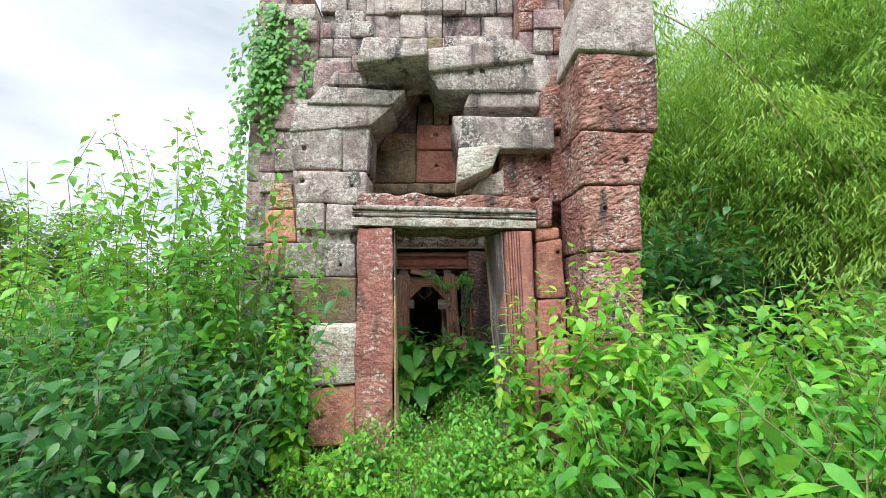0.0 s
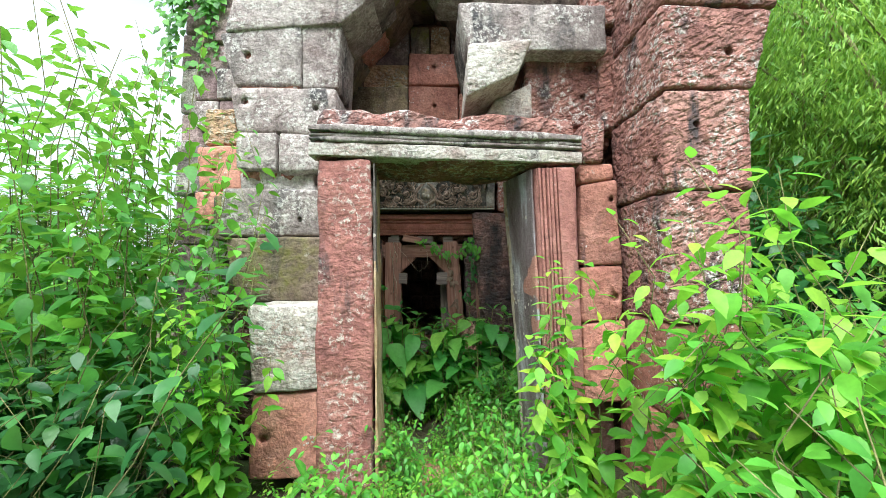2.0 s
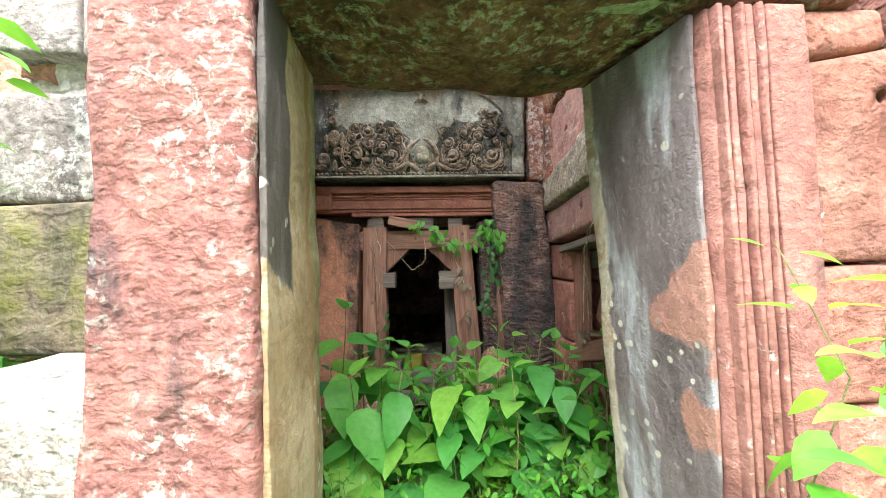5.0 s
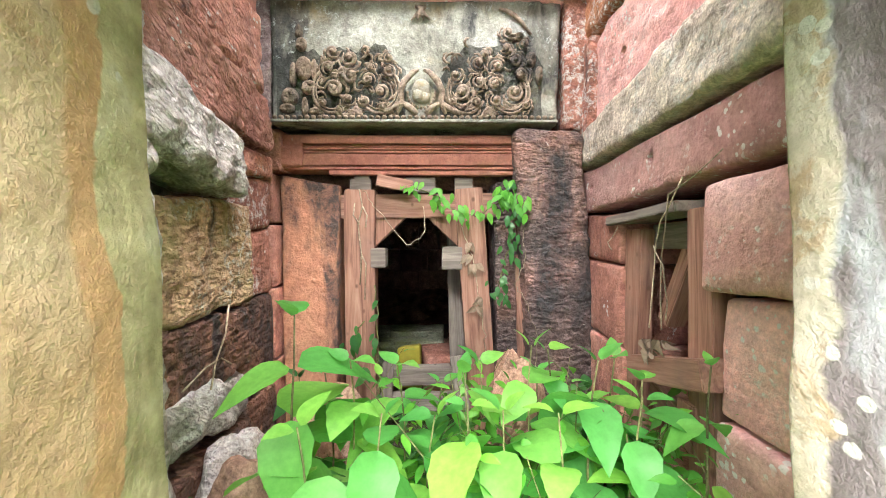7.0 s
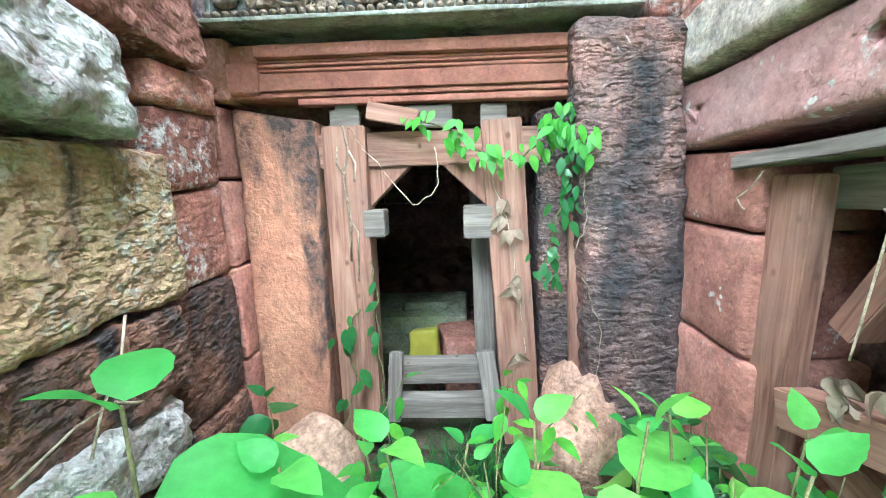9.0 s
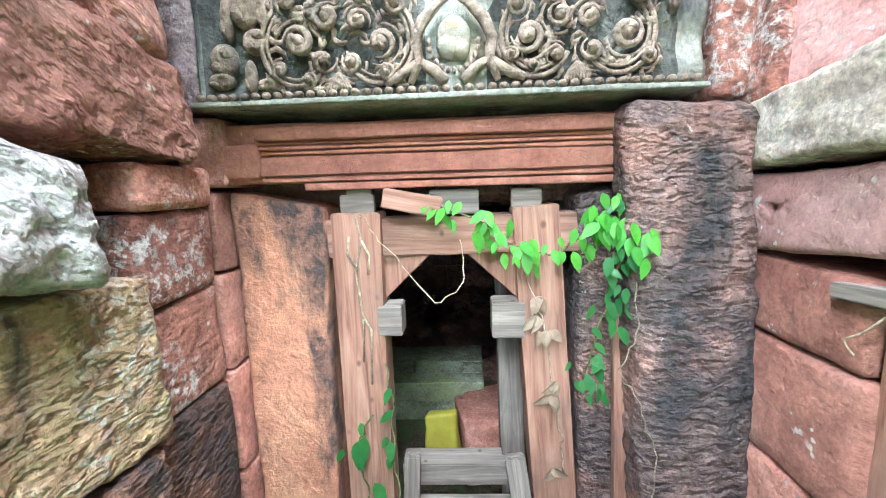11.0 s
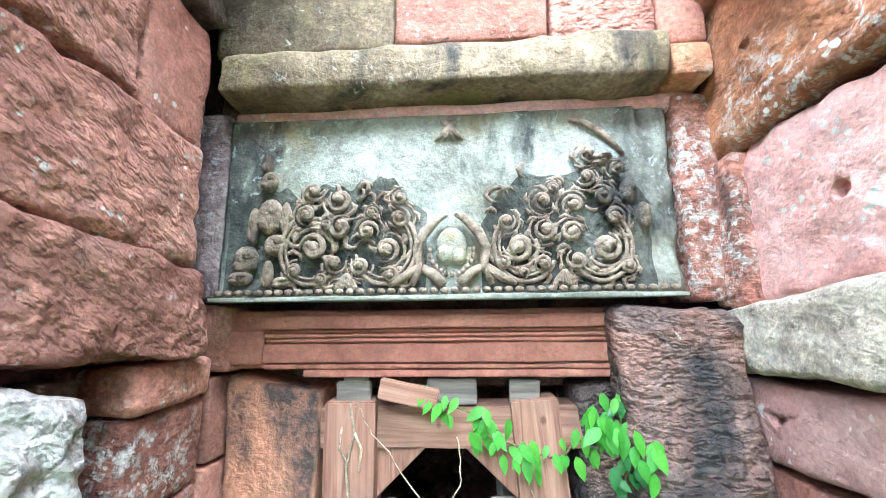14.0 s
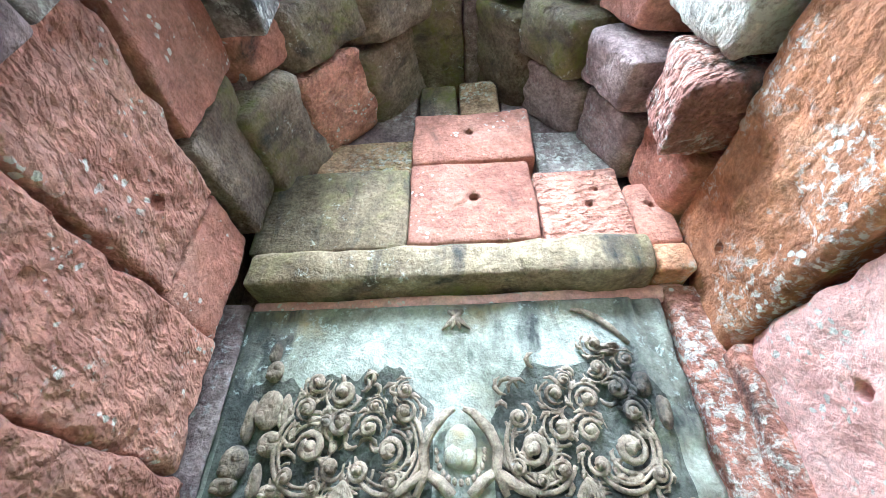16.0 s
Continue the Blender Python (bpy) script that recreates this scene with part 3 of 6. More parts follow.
wall_back = structure("wall_back", [(-1.6, -0.95, 6.3, 6.9, 0, 4.9), (0.4, 1.4, 6.3, 6.9, 0, 4.9), (-0.95, 0.4, 6.3, 6.9, 1.75, 4.9)], CORE, "inner sandstone wall with carved lintel and doorway")
tower = structure("wall_tower", [(-2.5, -1.95, 5.0, 9.9, 0, 5.9), (1.75, 2.4, 5.2, 9.9, 0, 5.9), (-1.95, 1.75, 9.5, 9.9, 0, 5.9), (-1.95, 1.75, 6.2, 9.5, 4.92, 5.9)], CORE, "tall ruined sandstone tower of the shrine")

# front wall, block by block
stone(facade, GREY, 'y', 4.05, 4.55, (-1.61, 2.79), (-1.09, 2.79), (-1.10, 3.28), (-1.73, 3.20))
stone(facade, GREY, 'y', 4.07, 4.57, (-1.09, 2.78), (-0.82, 2.78), (-0.80, 3.29), (-1.11, 3.29))
stone(facade, GREY, 'y', 4.02, 4.52, (-1.55, 2.42), (-0.81, 2.41), (-0.82, 2.75), (-1.62, 2.77))
stone(facade, GREY, 'y', 3.98, 4.48, (-1.54, 2.13), (-1.24, 2.11), (-1.25, 2.41), (-1.54, 2.41))
stone(facade, GREY, 'y', 3.97, 4.47, (-1.22, 2.10), (-0.92, 2.11), (-0.93, 2.39), (-1.22, 2.40))
stone(facade, GREY, 'y', 4.12, 4.57, (-1.57, 2.00), (-0.93, 2.00), (-0.94, 2.12), (-1.58, 2.14))
stone(facade, GREY, 'y', 3.95, 4.45, (-1.64, 1.63), (-0.89, 1.63), (-0.91, 1.97), (-1.61, 1.98))
stone(facade, MOSS, 'y', 3.90, 4.40, (-1.48, 1.17), (-0.87, 1.17), (-0.88, 1.62), (-1.56, 1.62))
stone(facade, WHITE, 'y', 3.55, 4.15, (-1.18, 0.64), (-0.77, 0.66), (-0.78, 1.18), (-1.22, 1.17))
stone(facade, RED, 'y', 3.58, 4.18, (-1.21, 0.12), (-0.72, 0.12), (-0.76, 0.64), (-1.19, 0.62))
stone(facade, GREY, 'y', 4.03, 4.58, (-1.68, 3.20), (-0.79, 3.27), (-0.54, 3.50), (-1.60, 3.52))
stone(facade, GREY, 'y', 4.00, 4.55, (-1.49, 3.51), (-0.56, 3.49), (-0.41, 3.66), (-1.32, 3.71))
stone(facade, GREY, 'y', 4.05, 4.55, (-1.30, 3.75), (-0.62, 3.75), (-0.62, 3.86), (-1.21, 3.91))
stone(facade, RED, 'y', 4.25, 4.75, (-1.98, 2.02), (-1.63, 2.03), (-1.67, 2.40), (-2.00, 2.38))
stone(facade, OCHRE, 'y', 4.30, 4.80, (-1.98, 2.41), (-1.69, 2.42), (-1.73, 2.72), (-1.97, 2.72))
stone(facade, RED, 'y', 4.20, 4.70, (-1.95, 1.76), (-1.73, 1.76), (-1.71, 2.01), (-1.97, 2.00))
stone(facade, GREY, 'y', 3.75, 4.55, (-0.91, 3.82), (-0.16, 3.91), (-0.16, 4.10), (-0.83, 4.10))
stone(facade, MOSS, 'y', 4.30, 4.70, (-0.95, 3.82), (-0.46, 3.83), (-0.24, 4.18), (-1.01, 4.15))
stone(facade, GREY, 'y', 3.95, 4.55, (-0.16, 3.85), (1.00, 3.99), (0.81, 4.23), (-0.17, 4.11))
stone(facade, GREY, 'y', 4.00, 4.60, (-0.05, 3.66), (1.03, 3.66), (1.00, 4.01), (-0.17, 3.88))
stone(facade, GREY, 'y', 4.05, 4.55, (0.22, 3.49), (1.09, 3.49), (1.06, 3.67), (0.29, 3.66))
stone(facade, GREY, 'y', 3.80, 4.55, (0.16, 2.93), (1.15, 2.92), (1.14, 3.26), (0.09, 3.28))
stone(facade, PIL, 'y', 3.95, 4.55, (0.59, 2.44), (1.20, 2.44), (1.21, 2.96), (0.60, 2.98))
stone(facade, WHITE, 'y', 3.62, 4.12, (0.13, 2.51), (0.48, 2.67), (0.57, 2.90), (0.15, 2.87))
stone(facade, WHITE, 'y', 3.90, 4.30, (0.28, 2.47), (0.63, 2.48), (0.63, 2.74), (0.36, 2.61))
stone(facade, RED, 'y', 4.00, 4.40, (0.87, 2.32), (1.02, 2.32), (1.02, 2.45), (0.87, 2.45))
stone(facade, PIL, 'y', 3.72, 4.12, (0.92, 2.11), (1.06, 2.11), (1.09, 2.41), (0.95, 2.40))
stone(facade, RED, 'y', 3.75, 4.15, (0.91, 1.97), (1.14, 2.00), (1.14, 2.11), (0.91, 2.10))
stone(facade, RED, 'y', 3.75, 4.15, (0.90, 1.41), (1.19, 1.42), (1.16, 1.99), (0.91, 1.96))
stone(facade, RED, 'y', 3.75, 4.15, (0.90, 1.03), (1.18, 1.05), (1.19, 1.41), (0.91, 1.40))
stone(facade, RED, 'y', 3.75, 4.15, (0.91, 0.51), (1.20, 0.51), (1.20, 1.04), (0.91, 1.02))

# the broken upper tower, in courses
courses(tower, [PURPLE, PURPLE, GREY], "y", 4.68, 5.1, -2.3, -1.62, 2.7, 5.2, 0.3, 0.34, 3)
courses(tower, [PURPLE, GREY, GREY], "y", 4.72, 5.1, -2.24, -1.72, 0.0, 2.7, 0.36, 0.4, 4)
courses(tower, [GREY, GREY, PURPLE], "y", 4.72, 5.2, -1.62, -0.9, 3.75, 5.0, 0.25, 0.34, 5)
courses(tower, [GREY, GREY, GREY, PURPLE], "y", 5.6, 6.2, -1.9, 1.1, 5.0, 7.2, 0.34, 0.45, 6, 0.08)
courses(tower, [GREY, PURPLE, PIL], "y", 5.2, 6.0, 1.1, 1.75, 3.6, 6.1, 0.32, 0.3, 7, 0.08)
courses(tower, [PURPLE, PURPLE, GREY], "x", -2.5, -2.1, 4.8, 9.8, 0.0, 5.6, 0.42, 0.7, 8)
courses(tower, [PIL, RED], "x", 2.4, 1.9, 5.2, 9.8, 0.0, 5.4, 0.45, 0.75, 9)
courses(facade, [GREY, PURPLE], "y", 4.35, 4.75, -1.75, -0.95, 2.3, 3.75, 0.36, 0.4, 10)

block(facade, GREY, -2.22, -1.98, 4.35, 4.75, 2.02, 2.45, amp=0.03)

# the tall pier beside the doorway
pier = structure("wall_pier", [(1.36, 1.5, 3.4, 4.2, 0, 3.6)], CORE, "tall pier of lichened red sandstone blocks")
block(pier, RED, 1.23, 1.66, 3.33, 3.95, 0.0, 0.55)
block(pier, RED, 1.23, 1.64, 3.31, 3.95, 0.56, 1.08)
block(pier, PIL, 1.22, 1.69, 3.28, 3.95, 1.09, 1.82, cell=0.03, hew=0.005)
block(pier, PIL, 1.22, 1.71, 3.28, 3.95, 1.83, 2.4, cell=0.03, hew=0.005)
stone(pier, PIL, "y", 3.28, 3.95, (1.22, 2.41), (1.74, 2.41), (1.88, 2.88), (1.22, 2.9), cell=0.03, hew=0.005)
stone(pier, PIL, "y", 3.28, 3.95, (1.22, 2.91), (1.9, 2.89), (1.94, 3.6), (1.22, 3.63), cell=0.03, hew=0.005)
stone(pier, GREY, "y", 3.26, 3.9, (1.19, 3.65), (1.92, 3.61), (1.9, 4.25), (1.27, 4.3))
block(pier, PIL, 1.12, 1.5, 3.9, 4.6, 2.4, 3.1, cell=0.03, hew=0.005)
block(pier, PIL, 1.05, 1.5, 3.85, 4.6, 3.15, 3.62, cell=0.03, hew=0.005)

# ---- outer doorway ----
outer_door = thing("stone_doorframe", "weathered red sandstone doorframe with a moulded lintel", "doorframe")
def upright(foot, top, z0, z1):
    """Eight corners of a leaning upright: its plan at the foot and at the top."""
    return [(x, y, z0) for x, y in foot] + [(x, y, z1) for x, y in top]


left_jamb = part("jamb", rough_mesh("jamb", upright([(-0.77, 3.5), (-0.43, 3.52), (-0.462, 4.0), (-0.8, 4.0)], [(-0.79, 3.5), (-0.465, 3.52), (-0.515, 4.0), (-0.8, 4.0)], 0, 2.07), 0.02, 0.012, 0.05, 0.9), FRONT, outer_door)
right_jamb = part("jamb", rough_mesh("jamb", upright([(0.665, 3.67), (0.9, 3.67), (0.93, 4.1), (0.605, 4.1)], [(0.59, 3.67), (0.85, 3.67), (0.88, 4.1), (0.472, 4.1)], 0, 2.06), 0.015, 0.006, 0.06), FLUTE, outer_door, "fluted dull red jamb")


def skin(foot, top, t):
    """A thin coat on a leaning upright face, between two corners of the plan at the foot and at the top."""
    ring = lambda e: [e[0], (e[0][0] + t, e[0][1]), (e[1][0] + t, e[1][1]), e[1]]
    return upright(ring(foot), ring(top), 0.02, 2.05)


part("plaster", rough_mesh("plaster", skin([(-0.425, 3.54), (-0.452, 4.01)], [(-0.459, 3.54), (-0.506, 4.01)], 0.018), 0.006, 0.008, 0.04), REVEAL_L, left_jamb, "dark stone face with flaking cream plaster")
part("plaster", rough_mesh("plaster", skin([(0.634, 3.69), (0.577, 4.11)], [(0.558, 3.69), (0.444, 4.11)], 0.018), 0.006, 0.006, 0.04), REVEAL_R, right_jamb, "smoke-dark face with pale worn patches and painted sheen")
for x, w, out in ((0.6, 0.016, 0.03), (0.626, 0.02, 0.018), (0.655, 0.012, 0.03), (0.674, 0.02, 0.022), (0.704, 0.01, 0.028), (0.726, 0.1, 0.02)):
    f, g = x + 0.068, x
    part("fillet", rough_mesh("fillet", upright([(f, 3.67 - out), (f + w, 3.67 - out), (f + w, 3.7), (f, 3.7)], [(g, 3.67 - out), (g + w, 3.67 - out), (g + w, 3.7), (g, 3.7)], 0.04, 2.05), 0.006, 0.004, 0.12, 1.0), FLUTE, right_jamb)
# the lintel lies askew: flat band, fillets and a ragged top
lint = part("lintel", rough_mesh("lintel", upright([(-0.82, 3.5), (0.91, 3.69), (0.9, 4.2), (-0.82, 4.2)], [(-0.8, 3.56), (0.86, 3.74), (0.86, 4.2), (-0.8, 4.2)], 2.07, 2.4), 0.035, 0.03, 0.045, 1.3), PIL, outer_door, "lintel with worn mouldings and white lichen")
for z, h, out in ((2.08, 0.085, 0.025), (2.175, 0.02, 0.035), (2.203, 0.016, 0.028), (2.228, 0.04, 0.05)):
    edge = [(-0.84, 3.5 - out), (0.9, 3.69 - out), (0.9, 3.8), (-0.84, 3.62)]
    part("moulding", rough_mesh("moulding", upright(edge, edge, z, z + h), 0.009, 0.009, 0.045, 1.4), WHITE if z < 2.11 else GREY, lint)
block(outer_door, RED, -0.8, 0.9, 3.55, 4.05, -0.1, 0.03, name="sill")

# ---- left side wall of the chamber ----
L = lambda m, y0, y1, za, zb, zc, zd, x=-1.13, d=0.45, **k: stone(wall_left, m, "x", x, x - d, (y0, za), (y1, zb), (y1, zc), (y0, zd), **k)
L(WET, 4.08, 5.5, 0.0, 0.0, 0.48, 0.5, -1.08)
L(PALE, 4.7, 5.5, 0.62, 0.5, 0.74, 0.84, -1.08, amp=0.04, r=0.05, cell=0.022, hew=0.009)
L(WET, 4.08, 5.55, 0.78, 0.75, 1.06, 1.1, -1.1, cell=0.026, hew=0.01)
L(OCHRE, 4.08, 5.58, 1.11, 1.07, 1.6, 1.6, -1.1, amp=0.014, r=0.03, cell=0.026, hew=0.008)
L(PALE, 4.5, 5.35, 1.8, 1.61, 1.9, 2.22, -1.0, amp=0.035, r=0.06, cell=0.022, hew=0.009)
L(PALE, 4.06, 4.72, 1.64, 1.64, 2.2, 2.32, -0.97, amp=0.03, r=0.05, cell=0.022, hew=0.009)
L(PALE, 4.06, 4.71, 1.06, 1.1, 1.63, 1.63, -0.96, amp=0.03, r=0.05, cell=0.022, hew=0.009)
L(WHITE, 4.06, 4.73, 0.0, 0.0, 1.09, 1.05, -0.95, amp=0.03, r=0.05, cell=0.022, hew=0.009)
L(MOSS, 4.08, 5.6, 1.61, 1.61, 1.9, 1.95, -1.3)
L(ROUGH_RED, 4.08, 5.84, 2.08, 1.93, 2.24, 2.45, -1.1, amp=0.02, cell=0.022, hew=0.008)
L(ROUGH_RED, 4.08, 5.78, 2.46, 2.26, 2.69, 2.86, -1.12, amp=0.02, cell=0.022, hew=0.008)
L(ROUGH_RED, 4.08, 5.5, 2.87, 2.75, 3.2, 3.4, -1.13, amp=0.02, cell=0.022, hew=0.008)
L(RED, 5.52, 5.82, 2.72, 2.7, 3.2, 3.22, -1.15, cell=0.03, hew=0.005)
L(RED, 4.4, 5.3, 3.41, 3.24, 3.75, 3.8, -1.1, amp=0.016, cell=0.03, hew=0.005)
L(MOSS, 5.31, 5.85, 3.24, 3.24, 3.6, 3.7, -1.12, amp=0.016, cell=0.03, hew=0.005)
L(PURPLE, 4.4, 5.6, 3.82, 3.77, 4.2, 4.25, -1.1, amp=0.016)
L(WET, 5.57, 5.97, 0.0, 0.0, 0.48, 0.48, -1.16)
L(WET, 5.57, 5.97, 0.49, 0.49, 1.06, 1.06, -1.17)
L(SPLASH, 5.6, 5.97, 1.07, 1.07, 1.47, 1.44, -1.18)
L(SPLASH, 5.62, 5.97, 1.46, 1.48, 1.77, 1.77, -1.17)
L(SPLASH, 5.62, 5.97, 1.78, 1.78, 1.92, 1.92, -1.15)
for z0, z1 in ((0.0, 0.6), (0.61, 1.08), (1.09, 1.5), (1.51, 1.84)):
    block(wall_back, RED, -1.29, -1.17, 6.0, 6.3, z0, z1 - 0.005, r=0.012)
block(wall_back, RED, -1.32, -1.12, 6.02, 6.3, 1.85, 2.12)
block(wall_back, PURPLE, -1.34, -1.16, 5.98, 6.3, 2.13, 2.95)

# ---- right side wall ----
R = lambda m, y0, y1, za, zb, zc, zd, x=0.86, d=0.4, **k: stone(wall_right, m, "x", x, x + d, (y0, za), (y1, zb), (y1, zc), (y0, zd), **k)
R(PINK, 4.1, 4.8, 0.0, 0.0, 0.42, 0.42)
R(PINK, 4.1, 4.76, 0.43, 0.43, 0.82, 0.84, 0.85)
R(PINK, 4.1, 4.77, 0.85, 0.83, 1.24, 1.3, 0.87)
R(PINK, 4.1, 4.83, 1.31, 1.25, 1.62, 1.7, 0.83)
R(RED, 4.8, 5.45, 0.0, 0.0, 0.36, 0.4, 0.88)
R(RED, 5.46, 6.02, 0.0, 0.0, 0.84, 0.84)
R(RED, 5.5, 6.02, 0.85, 0.85, 1.28, 1.27)
R(RED, 5.52, 6.02, 1.28, 1.29, 1.56, 1.54)
R(PINK, 4.1, 6.02, 1.72, 1.57, 1.83, 1.94, 0.84)
R(BEAM, 4.3, 6.05, 1.97, 1.85, 2.07, 2.32, 0.8, amp=0.016, r=0.03, cell=0.026, hew=0.006)
R(PINK, 4.1, 5.9, 2.34, 2.1, 2.66, 2.74, 0.88, amp=0.014, cell=0.026, hew=0.006)
R(SPLASH, 5.88, 6.06, 2.08, 2.08, 2.64, 2.66, 0.82)
R(ORANGE, 4.9, 6.04, 2.76, 2.66, 3.26, 3.36, 0.84, amp=0.018, r=0.035, cell=0.026, hew=0.007)
R(ORANGE, 4.3, 4.9, 2.76, 2.76, 3.35, 3.4, 0.86, amp=0.018, r=0.035, cell=0.026, hew=0.007)
R(GREY, 4.3, 4.85, 3.41, 3.4, 3.8, 3.8, 0.8, amp=0.02)
R(GREY, 4.3, 4.85, 3.81, 3.81, 4.2, 4.2, 0.86, amp=0.02)

# ---- inner wall: courses over the carved lintel ----
B = lambda m, x0, x1, z0, z1, y=5.95, d=0.4, **k: block(wall_back, m, x0, x1, y, y + d, z0, z1 - 0.006, **k)
B(CORNICE, -1.15, 0.65, 2.96, 3.15, 5.84, 0.46, amp=0.018, r=0.035, name="cornice")
B(ORANGE, 0.66, 0.82, 2.97, 3.12, 5.88)
B(CORNICE, -1.2, -0.43, 3.16, 3.68, 5.9)
B(RED, -0.42, 0.2, 3.16, 3.68, 5.88)
B(ROUGH_RED, 0.21, 0.63, 3.14, 3.6, 5.9)
B(RED, 0.64, 0.82, 3.12, 3.48, 5.9)
B(OCHRE, -1.0, -0.43, 3.7, 4.02, 6.0)
B(RED, -0.42, 0.25, 3.7, 4.12, 5.9)
B(GREY, 0.26, 0.66, 3.62, 4.0, 5.98)
B(MOSS, -0.4, -0.16, 4.13, 4.52, 5.98)
B(OCHRE, -0.15, 0.1, 4.13, 4.5, 5.96)
B(PURPLE, -1.0, -0.43, 4.03, 4.6, 6.06)
B(PURPLE, 0.12, 0.7, 4.02, 4.6, 6.06)
B(SPLASH, 0.7, 0.86, 2.1, 2.95, 5.98, 0.3)
B(PINK, -1.16, 0.8, 2.9, 2.97, 6.0, 0.3)

# corbelled vault that closes over the chamber: courses stepping in from both sides
def corbel(m, side, y0, y1, z0, z1, foot, top, **k):
    """A vault stone between two depths; its inner face leans from foot to top, its outer end sits in the side wall."""
    far = 1.62 * side
    return stone(wall_back, m, "y", y0, y1 - 0.008, (min(far, foot), z0), (max(far, foot), z0), (max(far, top), z1 - 0.008), (min(far, top), z1 - 0.008), r=0.035, amp=0.02, cell=0.04, hew=0.006, **k)


for m, side, y0, y1, z0, z1, foot, top in (
    (MOSS, -1, 5.45, 6.05, 3.56, 3.95, -1.08, -0.93), (RED, -1, 4.95, 5.44, 3.78, 4.05, -1.06, -0.92),
    (ROUGH_RED, -1, 5.52, 6.05, 3.95, 4.26, -0.93, -0.66), (MOSS, -1, 5.2, 5.51, 3.98, 4.3, -0.9, -0.6), (PURPLE, -1, 4.95, 5.19, 4.06, 4.34, -0.9, -0.58),
    (MOSS, -1, 5.6, 6.1, 4.26, 4.6, -0.62, -0.36), (MOSS, -1, 5.22, 5.59, 4.3, 4.62, -0.55, -0.28), (ROUGH_RED, -1, 5.05, 5.21, 4.34, 4.66, -0.54, -0.26),
    (PIL, 1, 5.24, 5.58, 3.3, 3.64, 0.62, 0.66), (RED, 1, 5.6, 6.0, 3.27, 3.62, 0.78, 0.68), (WHITE, 1, 4.86, 5.23, 3.38, 3.8, 0.74, 0.66),
    (PURPLE, 1, 5.66, 6.05, 3.62, 3.96, 0.66, 0.5), (PURPLE, 1, 5.38, 5.65, 3.66, 4.0, 0.58, 0.46), (RED, 1, 5.1, 5.37, 3.82, 4.1, 0.62, 0.5), (RED, 1, 4.86, 5.09, 3.82, 4.12, 0.66, 0.52),
    (PURPLE, 1, 5.7, 6.05, 3.97, 4.3, 0.46, 0.24), (MOSS, 1, 5.36, 5.69, 4.01, 4.34, 0.4, 0.2), (ROUGH_RED, 1, 5.02, 5.35, 4.13, 4.44, 0.42, 0.16),
    (MOSS, 1, 5.5, 6.1, 4.34, 4.64, 0.18, -0.04), (PURPLE, 1, 5.08, 5.49, 4.45, 4.68, 0.14, -0.06),
):
    corbel(m, side, y0, y1, z0, z1, foot, top)
for m, x0, x1, y0, y1 in ((MOSS, -0.9, -0.1, 5.5, 6.25), (PURPLE, -0.09, 0.8, 5.45, 6.25), (MOSS, -0.85, 0.0, 5.12, 5.49), (GREY, 0.01, 0.75, 5.08, 5.44)):
    block(wall_back, m, x0, x1, y0, y1, 4.69, 5.05, r=0.03, amp=0.02)

# ---- inner doorway ----
inner_door = thing("inner_doorframe", "orange-red sandstone inner doorframe with moulded lintel", "doorframe")
part("jamb", rough_mesh("jamb", [(-1.155, 6.08, 0.05), (-0.8, 6.08, 0.05), (-0.8, 6.5, 0.05), (-1.155, 6.5, 0.05), (-1.155, 6.08, 1.83), (-0.76, 6.08, 1.76), (-0.76, 6.5, 1.76), (-1.155, 6.5, 1.83)], 0.02, 0.006, 0.06), JAMB, inner_door, "red jamb with a long black stain")
part("jamb", rough_mesh("jamb", [(0.33, 6.1, 0.05), (0.8, 6.1, 0.05), (0.8, 6.5, 0.05), (0.33, 6.5, 0.05), (0.27, 6.1, 1.78), (0.7, 6.1, 1.85), (0.7, 6.5, 1.85), (0.27, 6.5, 1.78)], 0.02, 0.006, 0.06), DARK, inner_door, "blackened jamb")
head = block(inner_door, MOULD, -1.14, 0.62, 6.06, 6.5, 1.86, 2.09, r=0.012, amp=0.004, name="lintel")
for z, h, y in ((1.825, 0.03, 6.05), (1.86, 0.018, 6.04), (1.885, 0.075, 6.025), (1.965, 0.014, 6.03), (1.985, 0.012, 6.02), (2.003, 0.012, 6.03), (2.02, 0.05, 6.0)):
    block(head, MOULD, -0.98 if z > 1.83 else -0.82, 0.5, y, y + 0.08, z, z + h, r=0.006, amp=0.003, name="moulding", cell=0.1)
block(head, MOULD, -1.15, -0.98, 6.02, 6.2, 1.87, 2.02, r=0.03, amp=0.012, name="broken_end")

leaning = thing("leaning_pillar", "tall fallen pillar stone blackened by smoke and algae", "pillar")
part("shaft", rough_mesh("shaft", [(0.53, 5.86, 0.0), (0.96, 5.86, 0.0), (0.96, 6.1, 0.0), (0.53, 6.1, 0.0), (0.37, 5.88, 2.09), (0.79, 5.86, 2.07), (0.79, 6.08, 2.07), (0.37, 6.08, 2.09)], 0.05, 0.012, 0.024, 0.5, 0.007), DARK, leaning)

